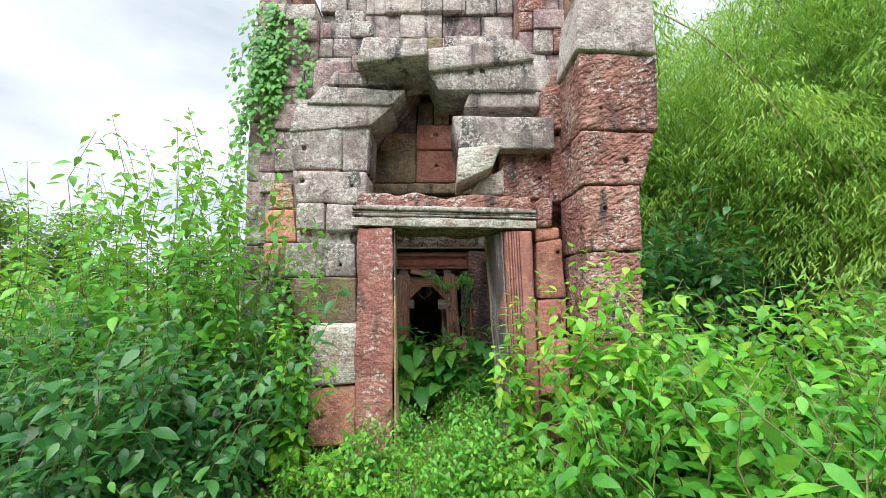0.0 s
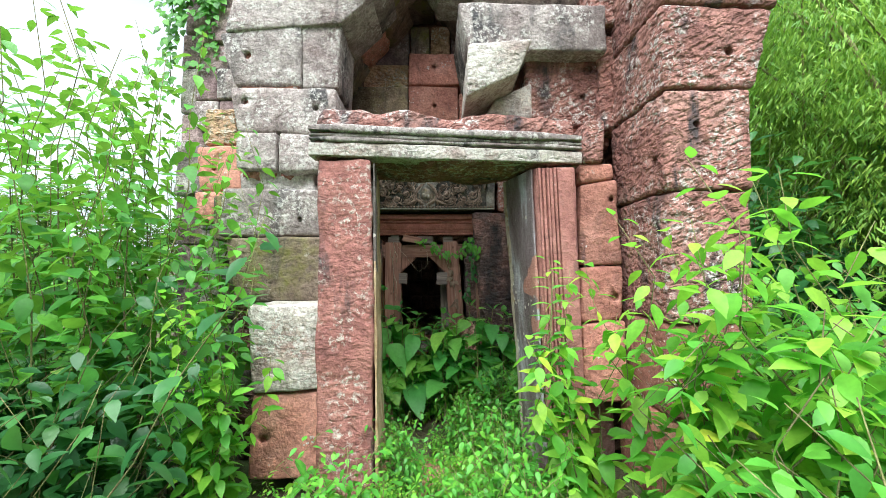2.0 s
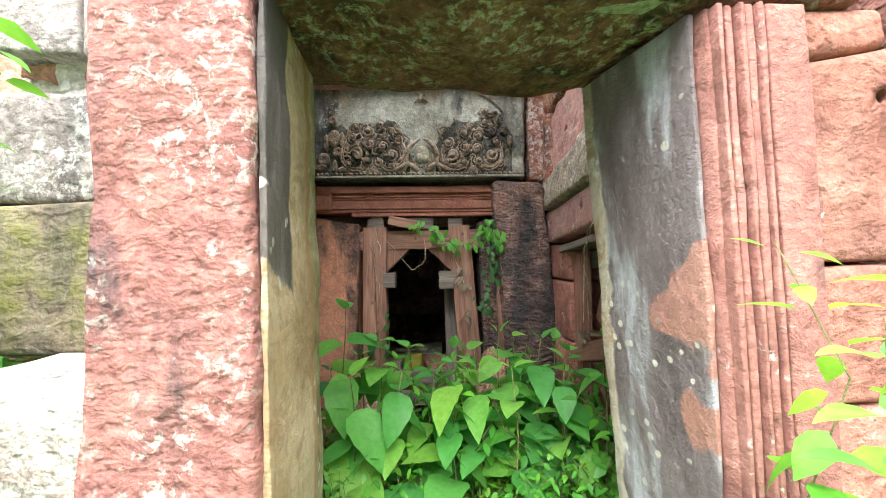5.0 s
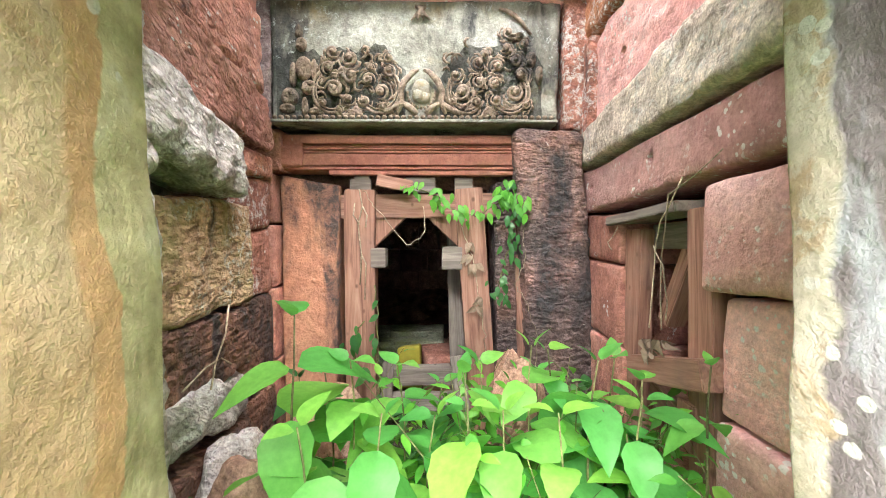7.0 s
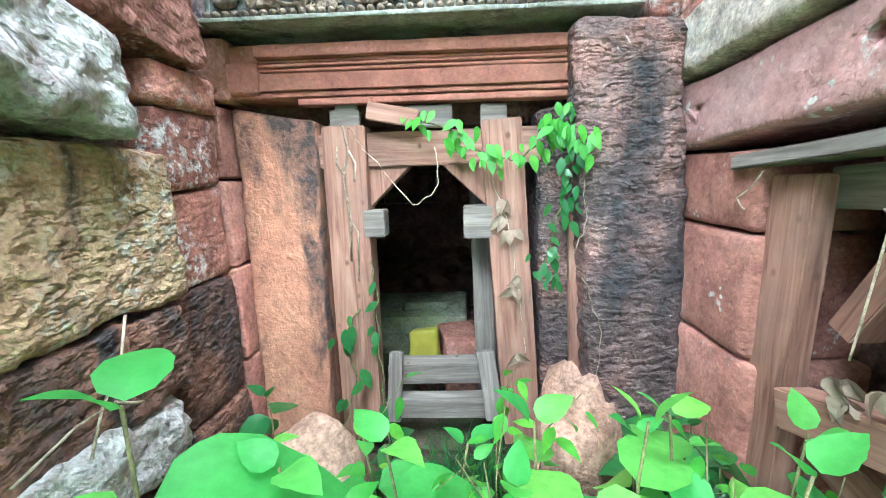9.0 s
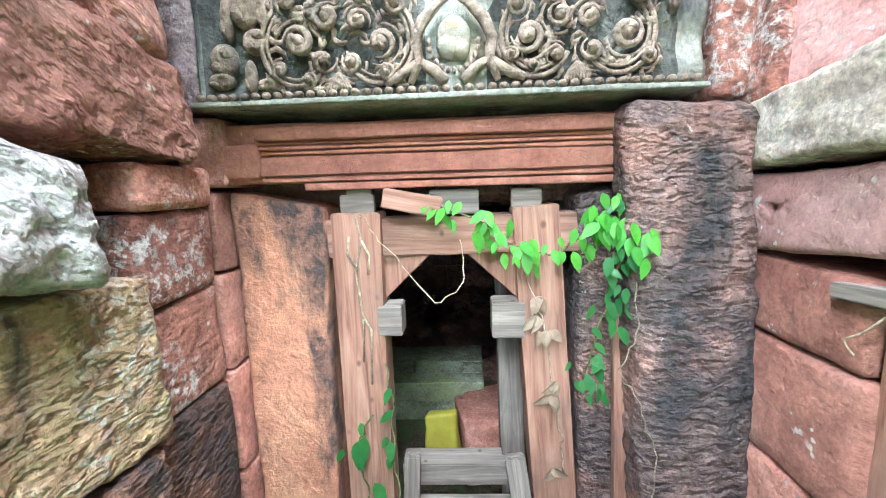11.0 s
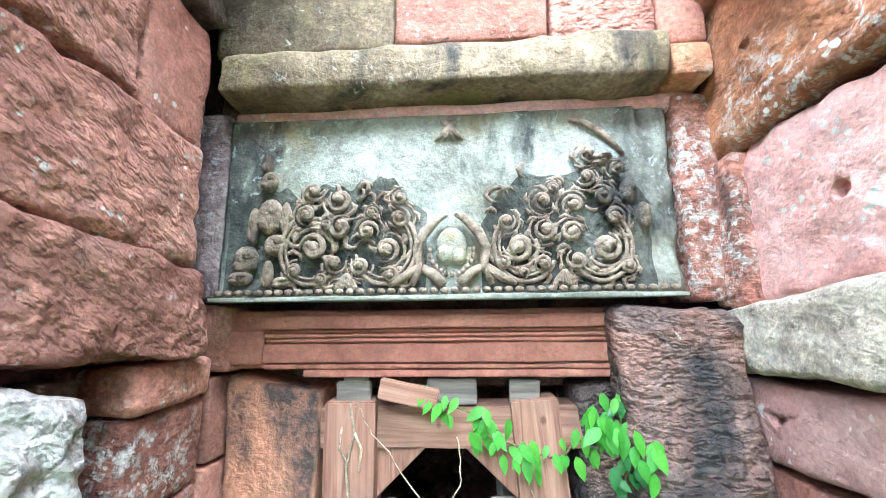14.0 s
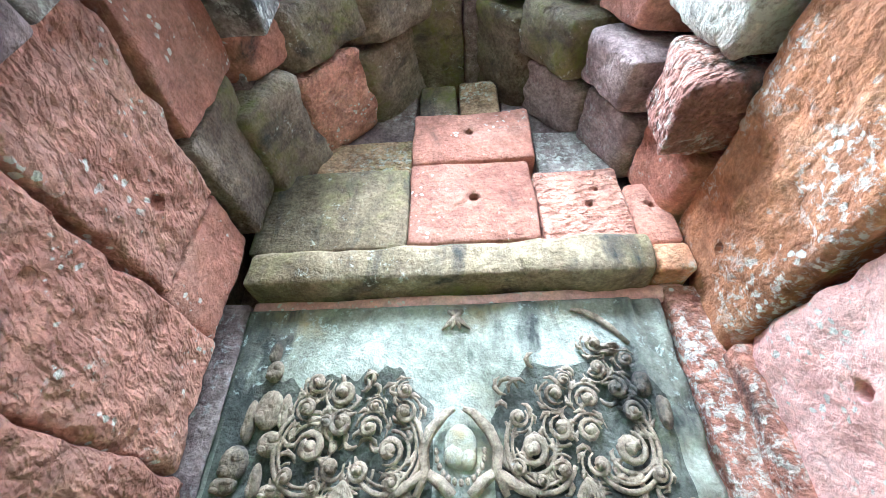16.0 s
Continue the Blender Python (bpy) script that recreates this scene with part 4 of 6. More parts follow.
# timber shoring in the inner doorway
shoring = thing("door_shoring", "rough timber prop frame wedged in the doorway", "wooden frame")
beam(shoring, "post", (-0.625, 6.12, 0.12), (-0.625, 6.12, 1.73), 0.2, 0.14, WOOD)
beam(shoring, "post", (0.22, 6.12, 0.1), (0.1, 6.12, 1.74), 0.185, 0.14, WOOD)
beam(shoring, "crossbeam", (-0.76, 6.17, 1.62), (0.3, 6.17, 1.63), 0.16, 0.14, WOOD, "", 90)
for edge, tip in ((-0.53, -0.32), (0.035, -0.18)):
    bm = bmesh.new()
    front = [bm.verts.new(p) for p in ((edge, 6.12, 1.55), (edge, 6.12, 1.35), (tip, 6.12, 1.55))]
    bmesh.ops.extrude_face_region(bm, geom=[bm.faces.new(front)])
    for v in list(bm.verts)[3:]:
        v.co.y += 0.1
    bmesh.ops.recalc_face_normals(bm, faces=bm.faces)
    bmesh.ops.bevel(bm, geom=list(bm.edges), offset=0.004, segments=1, affect="EDGES")
    part("gusset", bm, WOOD, shoring)
beam(shoring, "bracket", (-0.55, 6.1, 1.275), (-0.45, 6.1, 1.275), 0.13, 0.12, OLD_WOOD, "", 90)
beam(shoring, "bracket", (0.06, 6.1, 1.275), (-0.075, 6.1, 1.275), 0.15, 0.12, OLD_WOOD, "", 90)
beam(shoring, "back_post", (0.06, 6.4, 0.05), (0.02, 6.4, 1.5), 0.12, 0.12, OLD_WOOD)
beam(shoring, "tie", (-0.52, 6.2, 0.23), (0.14, 6.2, 0.24), 0.12, 0.1, OLD_WOOD)
beam(shoring, "tie", (-0.52, 6.34, 0.37), (0.1, 6.34, 0.38), 0.13, 0.12, OLD_WOOD)
beam(shoring, "stub", (0.07, 6.05, 0.25), (0.03, 6.15, 0.58), 0.09, 0.08, OLD_WOOD)
beam(shoring, "stub", (-0.46, 6.1, 0.2), (-0.45, 6.18, 0.56), 0.07, 0.06, OLD_WOOD)
for x, z, w in ((-0.62, 1.755, 0.14), (-0.61, 1.79, 0.1), (0.07, 1.76, 0.12), (-0.22, 1.765, 0.2)):
    beam(shoring, "wedge", (x - w / 2, 6.1, z), (x + w / 2, 6.1, z), 0.04, 0.1, OLD_WOOD)
beam(shoring, "loose_board", (-0.5, 6.03, 1.79), (-0.27, 6.03, 1.745), 0.035, 0.08, WOOD)
plank = thing("old_plank", "weathered brown plank standing in the doorway", "plank")
beam(plank, "board", (0.5, 6.05, 0.0), (0.45, 6.05, 1.3), 0.08, 0.04, WOOD)

# timber shoring in the side window
prop = thing("window_shoring", "sawn timber props holding up the window opening", "wooden frame")
beam(prop, "post", (0.925, 5.43, 0.3), (0.925, 5.43, 1.47), 0.07, 0.15, WOOD)
beam(prop, "post", (0.92, 4.84, 0.3), (0.92, 4.92, 1.55), 0.09, 0.14, WOOD)
beam(prop, "head_plate", (0.92, 5.6, 1.51), (0.92, 4.98, 1.56), 0.2, 0.045, OLD_WOOD, "grey weathered head plate")
beam(prop, "head_beam", (1.02, 5.4, 1.43), (1.02, 4.85, 1.46), 0.1, 0.12, OLD_WOOD)
beam(prop, "rail", (0.85, 5.27, 0.82), (0.85, 4.76, 0.97), 0.11, 0.11, WOOD)
beam(prop, "rail", (0.97, 5.3, 0.7), (0.97, 4.84, 0.58), 0.1, 0.12, WOOD)
beam(prop, "brace", (1.03, 5.32, 1.02), (1.03, 5.14, 1.38), 0.1, 0.08, WOOD)
beam(prop, "brace", (1.03, 4.95, 1.08), (1.03, 5.06, 1.4), 0.1, 0.07, OLD_WOOD)
beam(prop, "stub", (0.92, 4.94, 0.62), (0.92, 4.94, 0.8), 0.12, 0.1, WOOD)

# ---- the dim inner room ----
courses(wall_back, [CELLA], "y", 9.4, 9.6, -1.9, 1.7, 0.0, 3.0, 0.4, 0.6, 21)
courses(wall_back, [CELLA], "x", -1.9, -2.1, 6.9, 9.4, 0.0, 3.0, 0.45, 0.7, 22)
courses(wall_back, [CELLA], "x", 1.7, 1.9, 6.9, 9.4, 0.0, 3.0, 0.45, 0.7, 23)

# ---- carved lintel over the inner door ----
carved = thing("carved_lintel", "grey-green carved stone lintel with scrolling foliage and worn centre", "lintel")
LX0, LZ0, LY = -1.14, 2.13, 5.9


def slab_face(u, w):
    """Depth of the worn face at u across and w up it, both from 0 to 1."""
    x = LX0 + 1.79 * u + 0.05 * w * (u - 0.35)
    p = Vector((x * 4, w * 3, 7))
    worn = 0.03 * math.exp(-((u - 0.55) / 0.2) ** 2 - ((w - 0.62) / 0.3) ** 2)
    y = LY + 0.03 + worn + 0.012 * noise.noise(p) + 0.006 * noise.noise(p * 4) + 0.05 * w
    field = min(1.0, max(0.0, (0.62 - w) * 7)) * min(1.0, max(0.0, (0.94 - u) * 14)) * min(1.0, max(0.0, (u - 0.03) * 20)) * (1 - math.exp(-((u - 0.53) / 0.055) ** 4))
    y += 0.034 * field * min(1.0, max(0.0, (w - 0.05) * 20))
    if u > 0.93:
        y += 0.03 * (0.5 + noise.noise(Vector((u * 30, w * 7, 1))))
    return x, y


def lintel_slab():
    """The slab: its face worn hollow in the upper middle, sunk behind the carving, rough at the right end."""
    nx, nz = 90, 44
    verts, quads = [], []
    for j in range(nz + 1):
        for i in range(nx + 1):
            x, y = slab_face(i / nx, j / nz)
            if i in (0, nx) or j in (0, nz):
                y += 0.02
            verts.append((x, y, LZ0 + 0.78 * j / nz))
    n = nx + 1
    for j in range(nz):
        for i in range(nx):
            quads.append((j * n + i, j * n + i + 1, (j + 1) * n + i + 1, (j + 1) * n + i))
    m = len(verts)
    ring = [i for i in range(n)] + [k * n + nx for k in range(1, nz + 1)] + [nz * n + i for i in range(nx - 1, -1, -1)] + [k * n for k in range(nz - 1, 0, -1)]
    for k in ring:
        verts.append((verts[k][0], 6.3, verts[k][2]))
    for k in range(len(ring)):
        k2 = (k + 1) % len(ring)
        quads.append((ring[k2], ring[k], m + k, m + k2))
    return mesh_of("slab", [(verts, quads)])


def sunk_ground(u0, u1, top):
    """The dark ground between the scrolls, algae and recess shade in its colour, with a ragged upper edge."""
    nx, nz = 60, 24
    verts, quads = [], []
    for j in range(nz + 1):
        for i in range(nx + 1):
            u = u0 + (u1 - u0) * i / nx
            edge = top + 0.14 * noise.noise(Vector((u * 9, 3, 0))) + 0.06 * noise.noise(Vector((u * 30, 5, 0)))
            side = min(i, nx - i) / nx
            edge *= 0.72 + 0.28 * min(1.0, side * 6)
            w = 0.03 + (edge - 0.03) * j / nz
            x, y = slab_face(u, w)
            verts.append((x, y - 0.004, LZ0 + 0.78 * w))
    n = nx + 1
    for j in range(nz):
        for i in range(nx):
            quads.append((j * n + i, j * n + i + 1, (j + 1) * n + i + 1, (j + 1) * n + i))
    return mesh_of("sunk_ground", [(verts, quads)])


# dark sheets behind the scrolls: algae, and recess shade painted in
part("sunk_ground", sunk_ground(0.02, 0.465, 0.6), ALGAE_SHADE, carved, "ground between the scrolls, dark with algae and painted recess shade")
part("sunk_ground", sunk_ground(0.585, 0.94, 0.62), ALGAE_SHADE, carved, "ground between the scrolls, dark with algae and painted recess shade")
slab = part("slab", lintel_slab(), SLATE, carved)


def at(u, w, lift=0.0):
    """A place on the slab's face: u across and w up it, both in metres from its lower left corner."""
    return Vector((LX0 + u, LY + 0.035 + 0.065 * w - lift, LZ0 + w))


def ball_data(c, rx, ry, rz, rings=6, segs=9):
    verts, quads = [], []
    for i in range(rings + 1):
        a = math.pi * i / rings
        for k in range(segs):
            b = 6.2832 * k / segs
            verts.append(Vector((c[0] + rx * math.sin(a) * math.cos(b), c[1] + ry * math.sin(a) * math.sin(b), c[2] + rz * math.cos(a))))
    for i in range(rings):
        for k in range(segs):
            k2 = (k + 1) % segs
            quads.append((i * segs + k, i * segs + k2, (i + 1) * segs + k2, (i + 1) * segs + k))
    return verts, quads


def scroll(u, w, r, turn, start):
    """A leaf scroll: a fat bud with a hooked claw, held in a thin crescent leaf, with lobes at its back."""
    r, pieces = 1.27 * r, []
    n = 14
    for q0, q1, sweep, t0, t1, lift in ((1.02, 0.86, 3.6, 0.07, 0.1, 0.016), (0.7, 0.13, 7.4, 0.1, 0.27, 0.022)):
        pts, rad = [], []
        for k in range(n + 1):
            f = k / n
            a = start + turn * sweep * f
            q = r * (q0 + (q1 - q0) * f)
            pts.append(at(u + q * math.cos(a), w + q * math.sin(a), lift + 0.02 * f * (sweep > 5)))
            rad.append(max(0.003, r * (t0 + (t1 - t0) * f) * min(1.0, 4 * f + 0.3)))
        pieces.append(tube_data(pts, rad, 6))
    pieces.append(ball_data(at(u, w, 0.03), r * 0.3, 0.03, r * 0.3, 6, 9))
    for k in range(3):
        a = start + turn * (0.5 + 0.95 * k)
        b = a + turn * 0.55
        tip = [at(u + q * r * math.cos(e), w + q * r * math.sin(e), 0.014) for q, e in ((0.95, a), (1.16, a + turn * 0.2), (1.2, b))]
        pieces.append(tube_data(tip, [r * 0.17, r * 0.16, r * 0.05], 6))
    return mesh_of("scroll", pieces)


SCROLLS = ((0.385, 0.435, 0.05), (0.494, 0.396, 0.06), (0.359, 0.339, 0.05), (0.5, 0.283, 0.06), (0.395, 0.204, 0.068), (0.608, 0.266, 0.05), (0.733, 0.316, 0.05), (0.686, 0.192, 0.058), (0.484, 0.136, 0.05), (0.582, 0.13, 0.045), (0.328, 0.113, 0.04), (0.733, 0.396, 0.04), (0.442, 0.29, 0.03), (0.62, 0.34, 0.03), (0.7, 0.09, 0.036), (0.43, 0.08, 0.03))
SCROLLS_2 = ((1.146, 0.29, 0.042), (1.188, 0.19, 0.066), (1.288, 0.37, 0.045), (1.294, 0.25, 0.05), (1.405, 0.35, 0.05), (1.389, 0.24, 0.05), (1.515, 0.385, 0.05), (1.552, 0.3, 0.05), (1.51, 0.185, 0.066), (1.463, 0.46, 0.042), (1.473, 0.56, 0.042), (1.4, 0.135, 0.045), (1.278, 0.125, 0.04), (1.58, 0.49, 0.034), (1.13, 0.13, 0.034), (1.33, 0.42, 0.03), (1.58, 0.11, 0.036), (1.2, 0.09, 0.03))
for k, (u, w, r) in enumerate(SCROLLS + SCROLLS_2):
    part("scroll", scroll(u, w, r, 1 if (k % 2) else -1, 2.4 * k), CARVED, carved)
rnd = random.Random(17)
for k in range(84):
    u, w = (rnd.uniform(0.3, 0.79), rnd.uniform(0.05, 0.46)) if k % 2 else (rnd.uniform(1.08, 1.6), rnd.uniform(0.05, 0.42 + 0.12 * (k % 4 == 0)))
    a, r, way = rnd.uniform(0, 6.28), rnd.uniform(0.02, 0.038), rnd.choice((-1, 1))
    pts = [at(u + r * math.cos(a + way * b), w + r * math.sin(a + way * b), 0.004 + 0.01 * q) for q, b in ((0, 0.0), (0.5, 0.7), (1, 1.5), (0.8, 2.3), (0.3, 3.0))]
    part("leaflet", mesh_of("leaflet", [tube_data(pts, [0.004, 0.0085, 0.011, 0.008, 0.003], 6)]), CARVED, carved)
# twin looping stalks that spring from two tufts
for u0, reach in ((0.53, 0.125), (1.352, 0.118)):
    for side in (-1, 1):
        for gap, thick in ((0.0, 0.009), (0.02, 0.006)):
            pts = []
            for k in range(19):
                a = math.pi + 0.45 + 3.6 * k / 18
                pts.append(at(u0 + side * (0.02 + reach + (reach - gap) * math.cos(a)), 0.045 + 1.25 * reach + 1.15 * (reach - gap) * math.sin(a), 0.02))
            part("stalk", mesh_of("stalk", [tube_data(pts, thick, 6)]), CARVED, carved)
    for k in range(-4, 5):
        pts = [at(u0 + 0.011 * k * f * (1 + 0.9 * (1 - f)), 0.1 - 0.055 * f - 0.004 * abs(k) * f, 0.022) for f in (0, 0.35, 0.7, 1)]
        part("frond", mesh_of("frond", [tube_data(pts, [0.004, 0.006, 0.006, 0.004], 5)]), CARVED, carved)
# worn medallion with a beaded ring, between two raised arcs
medal = part("medallion", mesh_of("medallion", [ball_data(at(0.935, 0.2, 0.004), 0.06, 0.03, 0.075, 8, 14), ball_data(at(0.915, 0.17, 0.016), 0.04, 0.024, 0.04, 6, 10), ball_data(at(0.958, 0.16, 0.014), 0.034, 0.024, 0.036, 6, 10)]), SLATE, carved, "smooth worn medallion")
for k in range(13):
    a = math.pi * (1.0 + k / 12)
    part("bead", mesh_of("bead", [ball_data(at(0.935 + 0.085 * math.cos(a), 0.185 + 0.095 * math.sin(a), 0.018), 0.009, 0.012, 0.013, 4, 6)]), CARVED, medal)
for side in (-1, 1):
    pts = [at(0.935 + side * d, w, 0.03) for d, w in ((0.15, 0.05), (0.12, 0.12), (0.13, 0.19), (0.105, 0.25), (0.05, 0.31), (0.015, 0.325))]
    part("arm", mesh_of("arm", [tube_data(pts, [0.012, 0.018, 0.02, 0.022, 0.017, 0.009], 7)]), CARVED, carved)
    pts = [at(0.935 + side * d, w, 0.025) for d, w in ((0.03, 0.05), (0.07, 0.09), (0.12, 0.12), (0.2, 0.07), (0.24, 0.05))]
    part("curl", mesh_of("curl", [tube_data(pts, [0.02, 0.022, 0.02, 0.018, 0.008], 6)]), CARVED, carved)
# plain worn shapes at both ends
for u, w, rx, rz, spin in ((0.2, 0.34, 0.055, 0.075, 1), (0.185, 0.49, 0.036, 0.045, 1), (0.17, 0.57, 0.024, 0.05, 1), (0.135, 0.3, 0.022, 0.08, 1), (0.265, 0.33, 0.02, 0.07, 1), (0.235, 0.22, 0.05, 0.045, 1), (0.115, 0.16, 0.055, 0.06, 1), (0.1, 0.09, 0.05, 0.03, 1), (0.21, 0.1, 0.02, 0.06, 1), (0.27, 0.07, 0.04, 0.025, 1), (1.62, 0.4, 0.035, 0.05, 1), (1.53, 0.55, 0.05, 0.014, 1), (1.52, 0.525, 0.045, 0.012, 1), (1.67, 0.3, 0.025, 0.06, 1)):
    part("worn_relief", mesh_of("worn_relief", [ball_data(at(u, w, 0.004), rx, 0.03, rz, 8, 12), ball_data(at(u + 0.3 * rx, w + 0.35 * rz, 0.018), 0.5 * rx, 0.024, 0.45 * rz, 6, 9), ball_data(at(u - 0.35 * rx, w - 0.4 * rz, 0.016), 0.5 * rx, 0.022, 0.4 * rz, 6, 9)]), CARVED, carved)
for k in range(4):
    pts = [at(0.9 + 0.02 * k - 0.06 * (k - 1.5) * f, 0.74 - 0.09 * f, 0.0) for f in (0, 0.5, 1)]
    part("petal", mesh_of("petal", [tube_data(pts, [0.012, 0.016, 0.004], 5)]), CARVED, carved)
pts = [at(1.42 + 0.2 * f, 0.72 - 0.16 * f * f, 0.005) for f in (0, 0.25, 0.5, 0.75, 1)]
part("tendril", mesh_of("tendril", [tube_data(pts, [0.008, 0.014, 0.016, 0.014, 0.01], 6)]), CARVED, carved)
# bead border along the foot
border = block(carved, SLATE, LX0, LX0 + 1.78, LY - 0.01, LY + 0.2, LZ0 - 0.005, LZ0 + 0.014, r=0.005, amp=0.004, name="border", cell=0.1)
for k in range(44):
    part("bead", mesh_of("bead", [ball_data((LX0 + 0.03 + 0.0398 * k, LY + 0.012, LZ0 + 0.03), 0.0165, 0.02, 0.013, 5, 8)]), CARVED, border)


# ---- sockets drilled in the blocks ----
def drill(ob, p, way, r, deep=0.05):
    """Sinks a round socket into a block."""
    bm = bmesh.new()
    bmesh.ops.create_cone(bm, cap_ends=True, segments=10, radius1=r, radius2=r * 0.9, depth=2 * deep)
    for v in bm.verts:
        v.co += 0.12 * r * noise.noise_vector(v.co * 90 + Vector(p))
    me = bpy.data.meshes.new("cutter")
    bm.to_mesh(me)
    bm.free()
    cutter = new("cutter", me)
    cutter.matrix_world = Matrix.Translation(p) @ Vector(way).to_track_quat("Z", "Y").to_matrix().to_4x4()
    mod = ob.modifiers.new("socket", "BOOLEAN")
    mod.operation, mod.object, mod.solver = "DIFFERENCE", cutter, "EXACT"
    bpy.context.view_layer.update()
    done = bpy.data.meshes.new_from_object(ob.evaluated_get(bpy.context.evaluated_depsgraph_get()))
    ob.modifiers.clear()
    ob.data = done
    bpy.data.objects.remove(cutter)


def nearest_stone(wall, p, axis):
    """The block of a wall whose face holds the point p."""
    best, far = None, 9.0
    bpy.context.view_layer.update()
    for o in wall.children:
        lo = [min(c[k] for c in o.bound_box) for k in range(3)]
        hi = [max(c[k] for c in o.bound_box) for k in range(3)]
        if all(lo[k] - 0.02 <= p[k] <= hi[k] + 0.02 for k in range(3) if k != axis):
            d = min(abs(p[axis] - lo[axis]), abs(p[axis] - hi[axis]))
            if d < far:
                best, far, edge = o, d, (lo[axis], hi[axis])
    return best, edge if best else None


def sockets(wall, axis, sign, places):
    for p in places:
        o, edge = nearest_stone(wall, p, axis)
        if o:
            q = list(p[:3])
            q[axis] = edge[0] if sign < 0 else edge[1]
            way = [0, 0, 0]
            way[axis] = 1
            drill(o, q, way, p[3])


sockets(facade, 1, -1, [(-1.5, 4.0, 3.02, 0.03), (-1.5, 4.0, 2.65, 0.028), (-0.97, 4.0, 2.6, 0.025), (-1.05, 3.95, 1.75, 0.02), (-1.85, 4.25, 2.2, 0.02), (1.06, 3.95, 2.86, 0.04), (1.02, 3.95, 2.66, 0.025), (1.12, 3.75, 1.86, 0.02), (1.13, 3.75, 1.2, 0.03), (0.3, 4.0, 3.86, 0.035), (0.43, 4.0, 3.88, 0.035), (-1.12, 3.58, 0.36, 0.025)])
sockets(pier, 1, -1, [(1.4, 3.13, 2.2, 0.022), (1.6, 3.13, 2.62, 0.03), (1.4, 3.13, 3.1, 0.02)])
sockets(pier, 0, -1, [(1.2, 3.4, 2.02, 0.025), (1.2, 3.45, 1.4, 0.025), (1.2, 3.6, 3.1, 0.022), (1.2, 3.5, 0.85, 0.02)])
sockets(wall_back, 1, -1, [(-0.1, 5.86, 3.42, 0.027), (-0.1, 5.9, 3.93, 0.027), (0.45, 5.9, 3.36, 0.022), (0.5, 5.9, 3.45, 0.014), (0.73, 5.9, 3.33, 0.016)])
sockets(wall_right, 0, -1, [(0.86, 5.75, 2.98, 0.03), (0.86, 5.55, 2.4, 0.03), (0.83, 5.82, 1.95, 0.02), (0.83, 5.85, 1.72, 0.02), (0.84, 5.2, 1.78, 0.025), (0.88, 5.0, 2.5, 0.025)])
sockets(wall_left, 0, 1, [(-1.0, 5.32, 1.8, 0.035), (-1.13, 5.3, 2.98, 0.03), (-1.12, 5.1, 2.6, 0.025)])

# ---- stones and odd things on the chamber floor ----
def boulder(name, c, size, material, label, seed, jag=0.16, sub=4):
    bm = bmesh.new()
    bmesh.ops.create_icosphere(bm, subdivisions=sub, radius=1)
    off = Vector((seed * 4.1, seed, 2.0))
    for v in bm.verts:
        n = v.co.normalized()
        v.co = n * (1 + jag * noise.noise(n * 1.3 + off) + 0.5 * jag * noise.noise(n * 3.1 + off) + 0.12 * jag * noise.noise(n * 9 + off))
        v.co = Vector((v.co.x * size[0], v.co.y * size[1], max(v.co.z, -0.75) * size[2])) + Vector(c)
    for f in bm.faces:
        f.smooth = True
    return tagged(part(name, bm, material), label, "rock")


boulder("rock", (-0.65, 5.42, 0.26), (0.24, 0.2, 0.4), ROCK, "rounded brown sandstone boulder on the earth floor", 1, 0.12)
boulder("rock", (0.33, 5.56, 0.3), (0.17, 0.15, 0.46), ROCK, "pale tan broken stone standing in the weeds", 2, 0.35)
boulder("rock", (0.3, 5.35, 0.1), (0.17, 0.14, 0.18), ROCK, "ochre broken stone among the leaves", 3, 0.3)
boulder("rock", (-0.86, 4.92, 0.22), (0.17, 0.22, 0.34), ROCK, "tan rubble stone heaped against the wall", 4, 0.3)
boulder("rock", (-1.0, 5.15, 0.25), (0.13, 0.22, 0.32), PALE, "pale hewn rubble stone at the foot of the wall", 6, 0.3)
boulder("rock", (-0.6, 4.55, 0.1), (0.16, 0.18, 0.2), ROCK, "mossy rubble stone by the door jamb", 7, 0.3)
boulder("rock", (-0.62, 5.15, 0.2), (0.12, 0.12, 0.34), RED, "upright shard of red sandstone", 9, 0.3)
rnd = random.Random(5)
for k in range(34):
    s = rnd.uniform(0.05, 0.14)
    y = rnd.uniform(7.9, 9.2)
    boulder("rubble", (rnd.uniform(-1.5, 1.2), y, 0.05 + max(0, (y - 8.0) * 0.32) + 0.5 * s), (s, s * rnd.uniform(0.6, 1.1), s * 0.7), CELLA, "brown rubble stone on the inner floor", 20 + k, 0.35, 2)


def mound():
    verts, quads = [], []
    n = 24
    for j in range(n + 1):
        for i in range(n + 1):
            x, y = -1.9 + 3.6 * i / n, 7.3 + 2.1 * j / n
            verts.append((x, y, 0.03 + max(0.0, y - 7.9) * 0.33 + 0.07 * noise.noise(Vector((x * 3, y * 3, 2)))))
    for j in range(n):
        for i in range(n):
            a = j * (n + 1) + i
            quads.append((a, a + 1, a + n + 2, a + n + 1))
    return mesh_of("rubble_mound", [(verts, quads)])


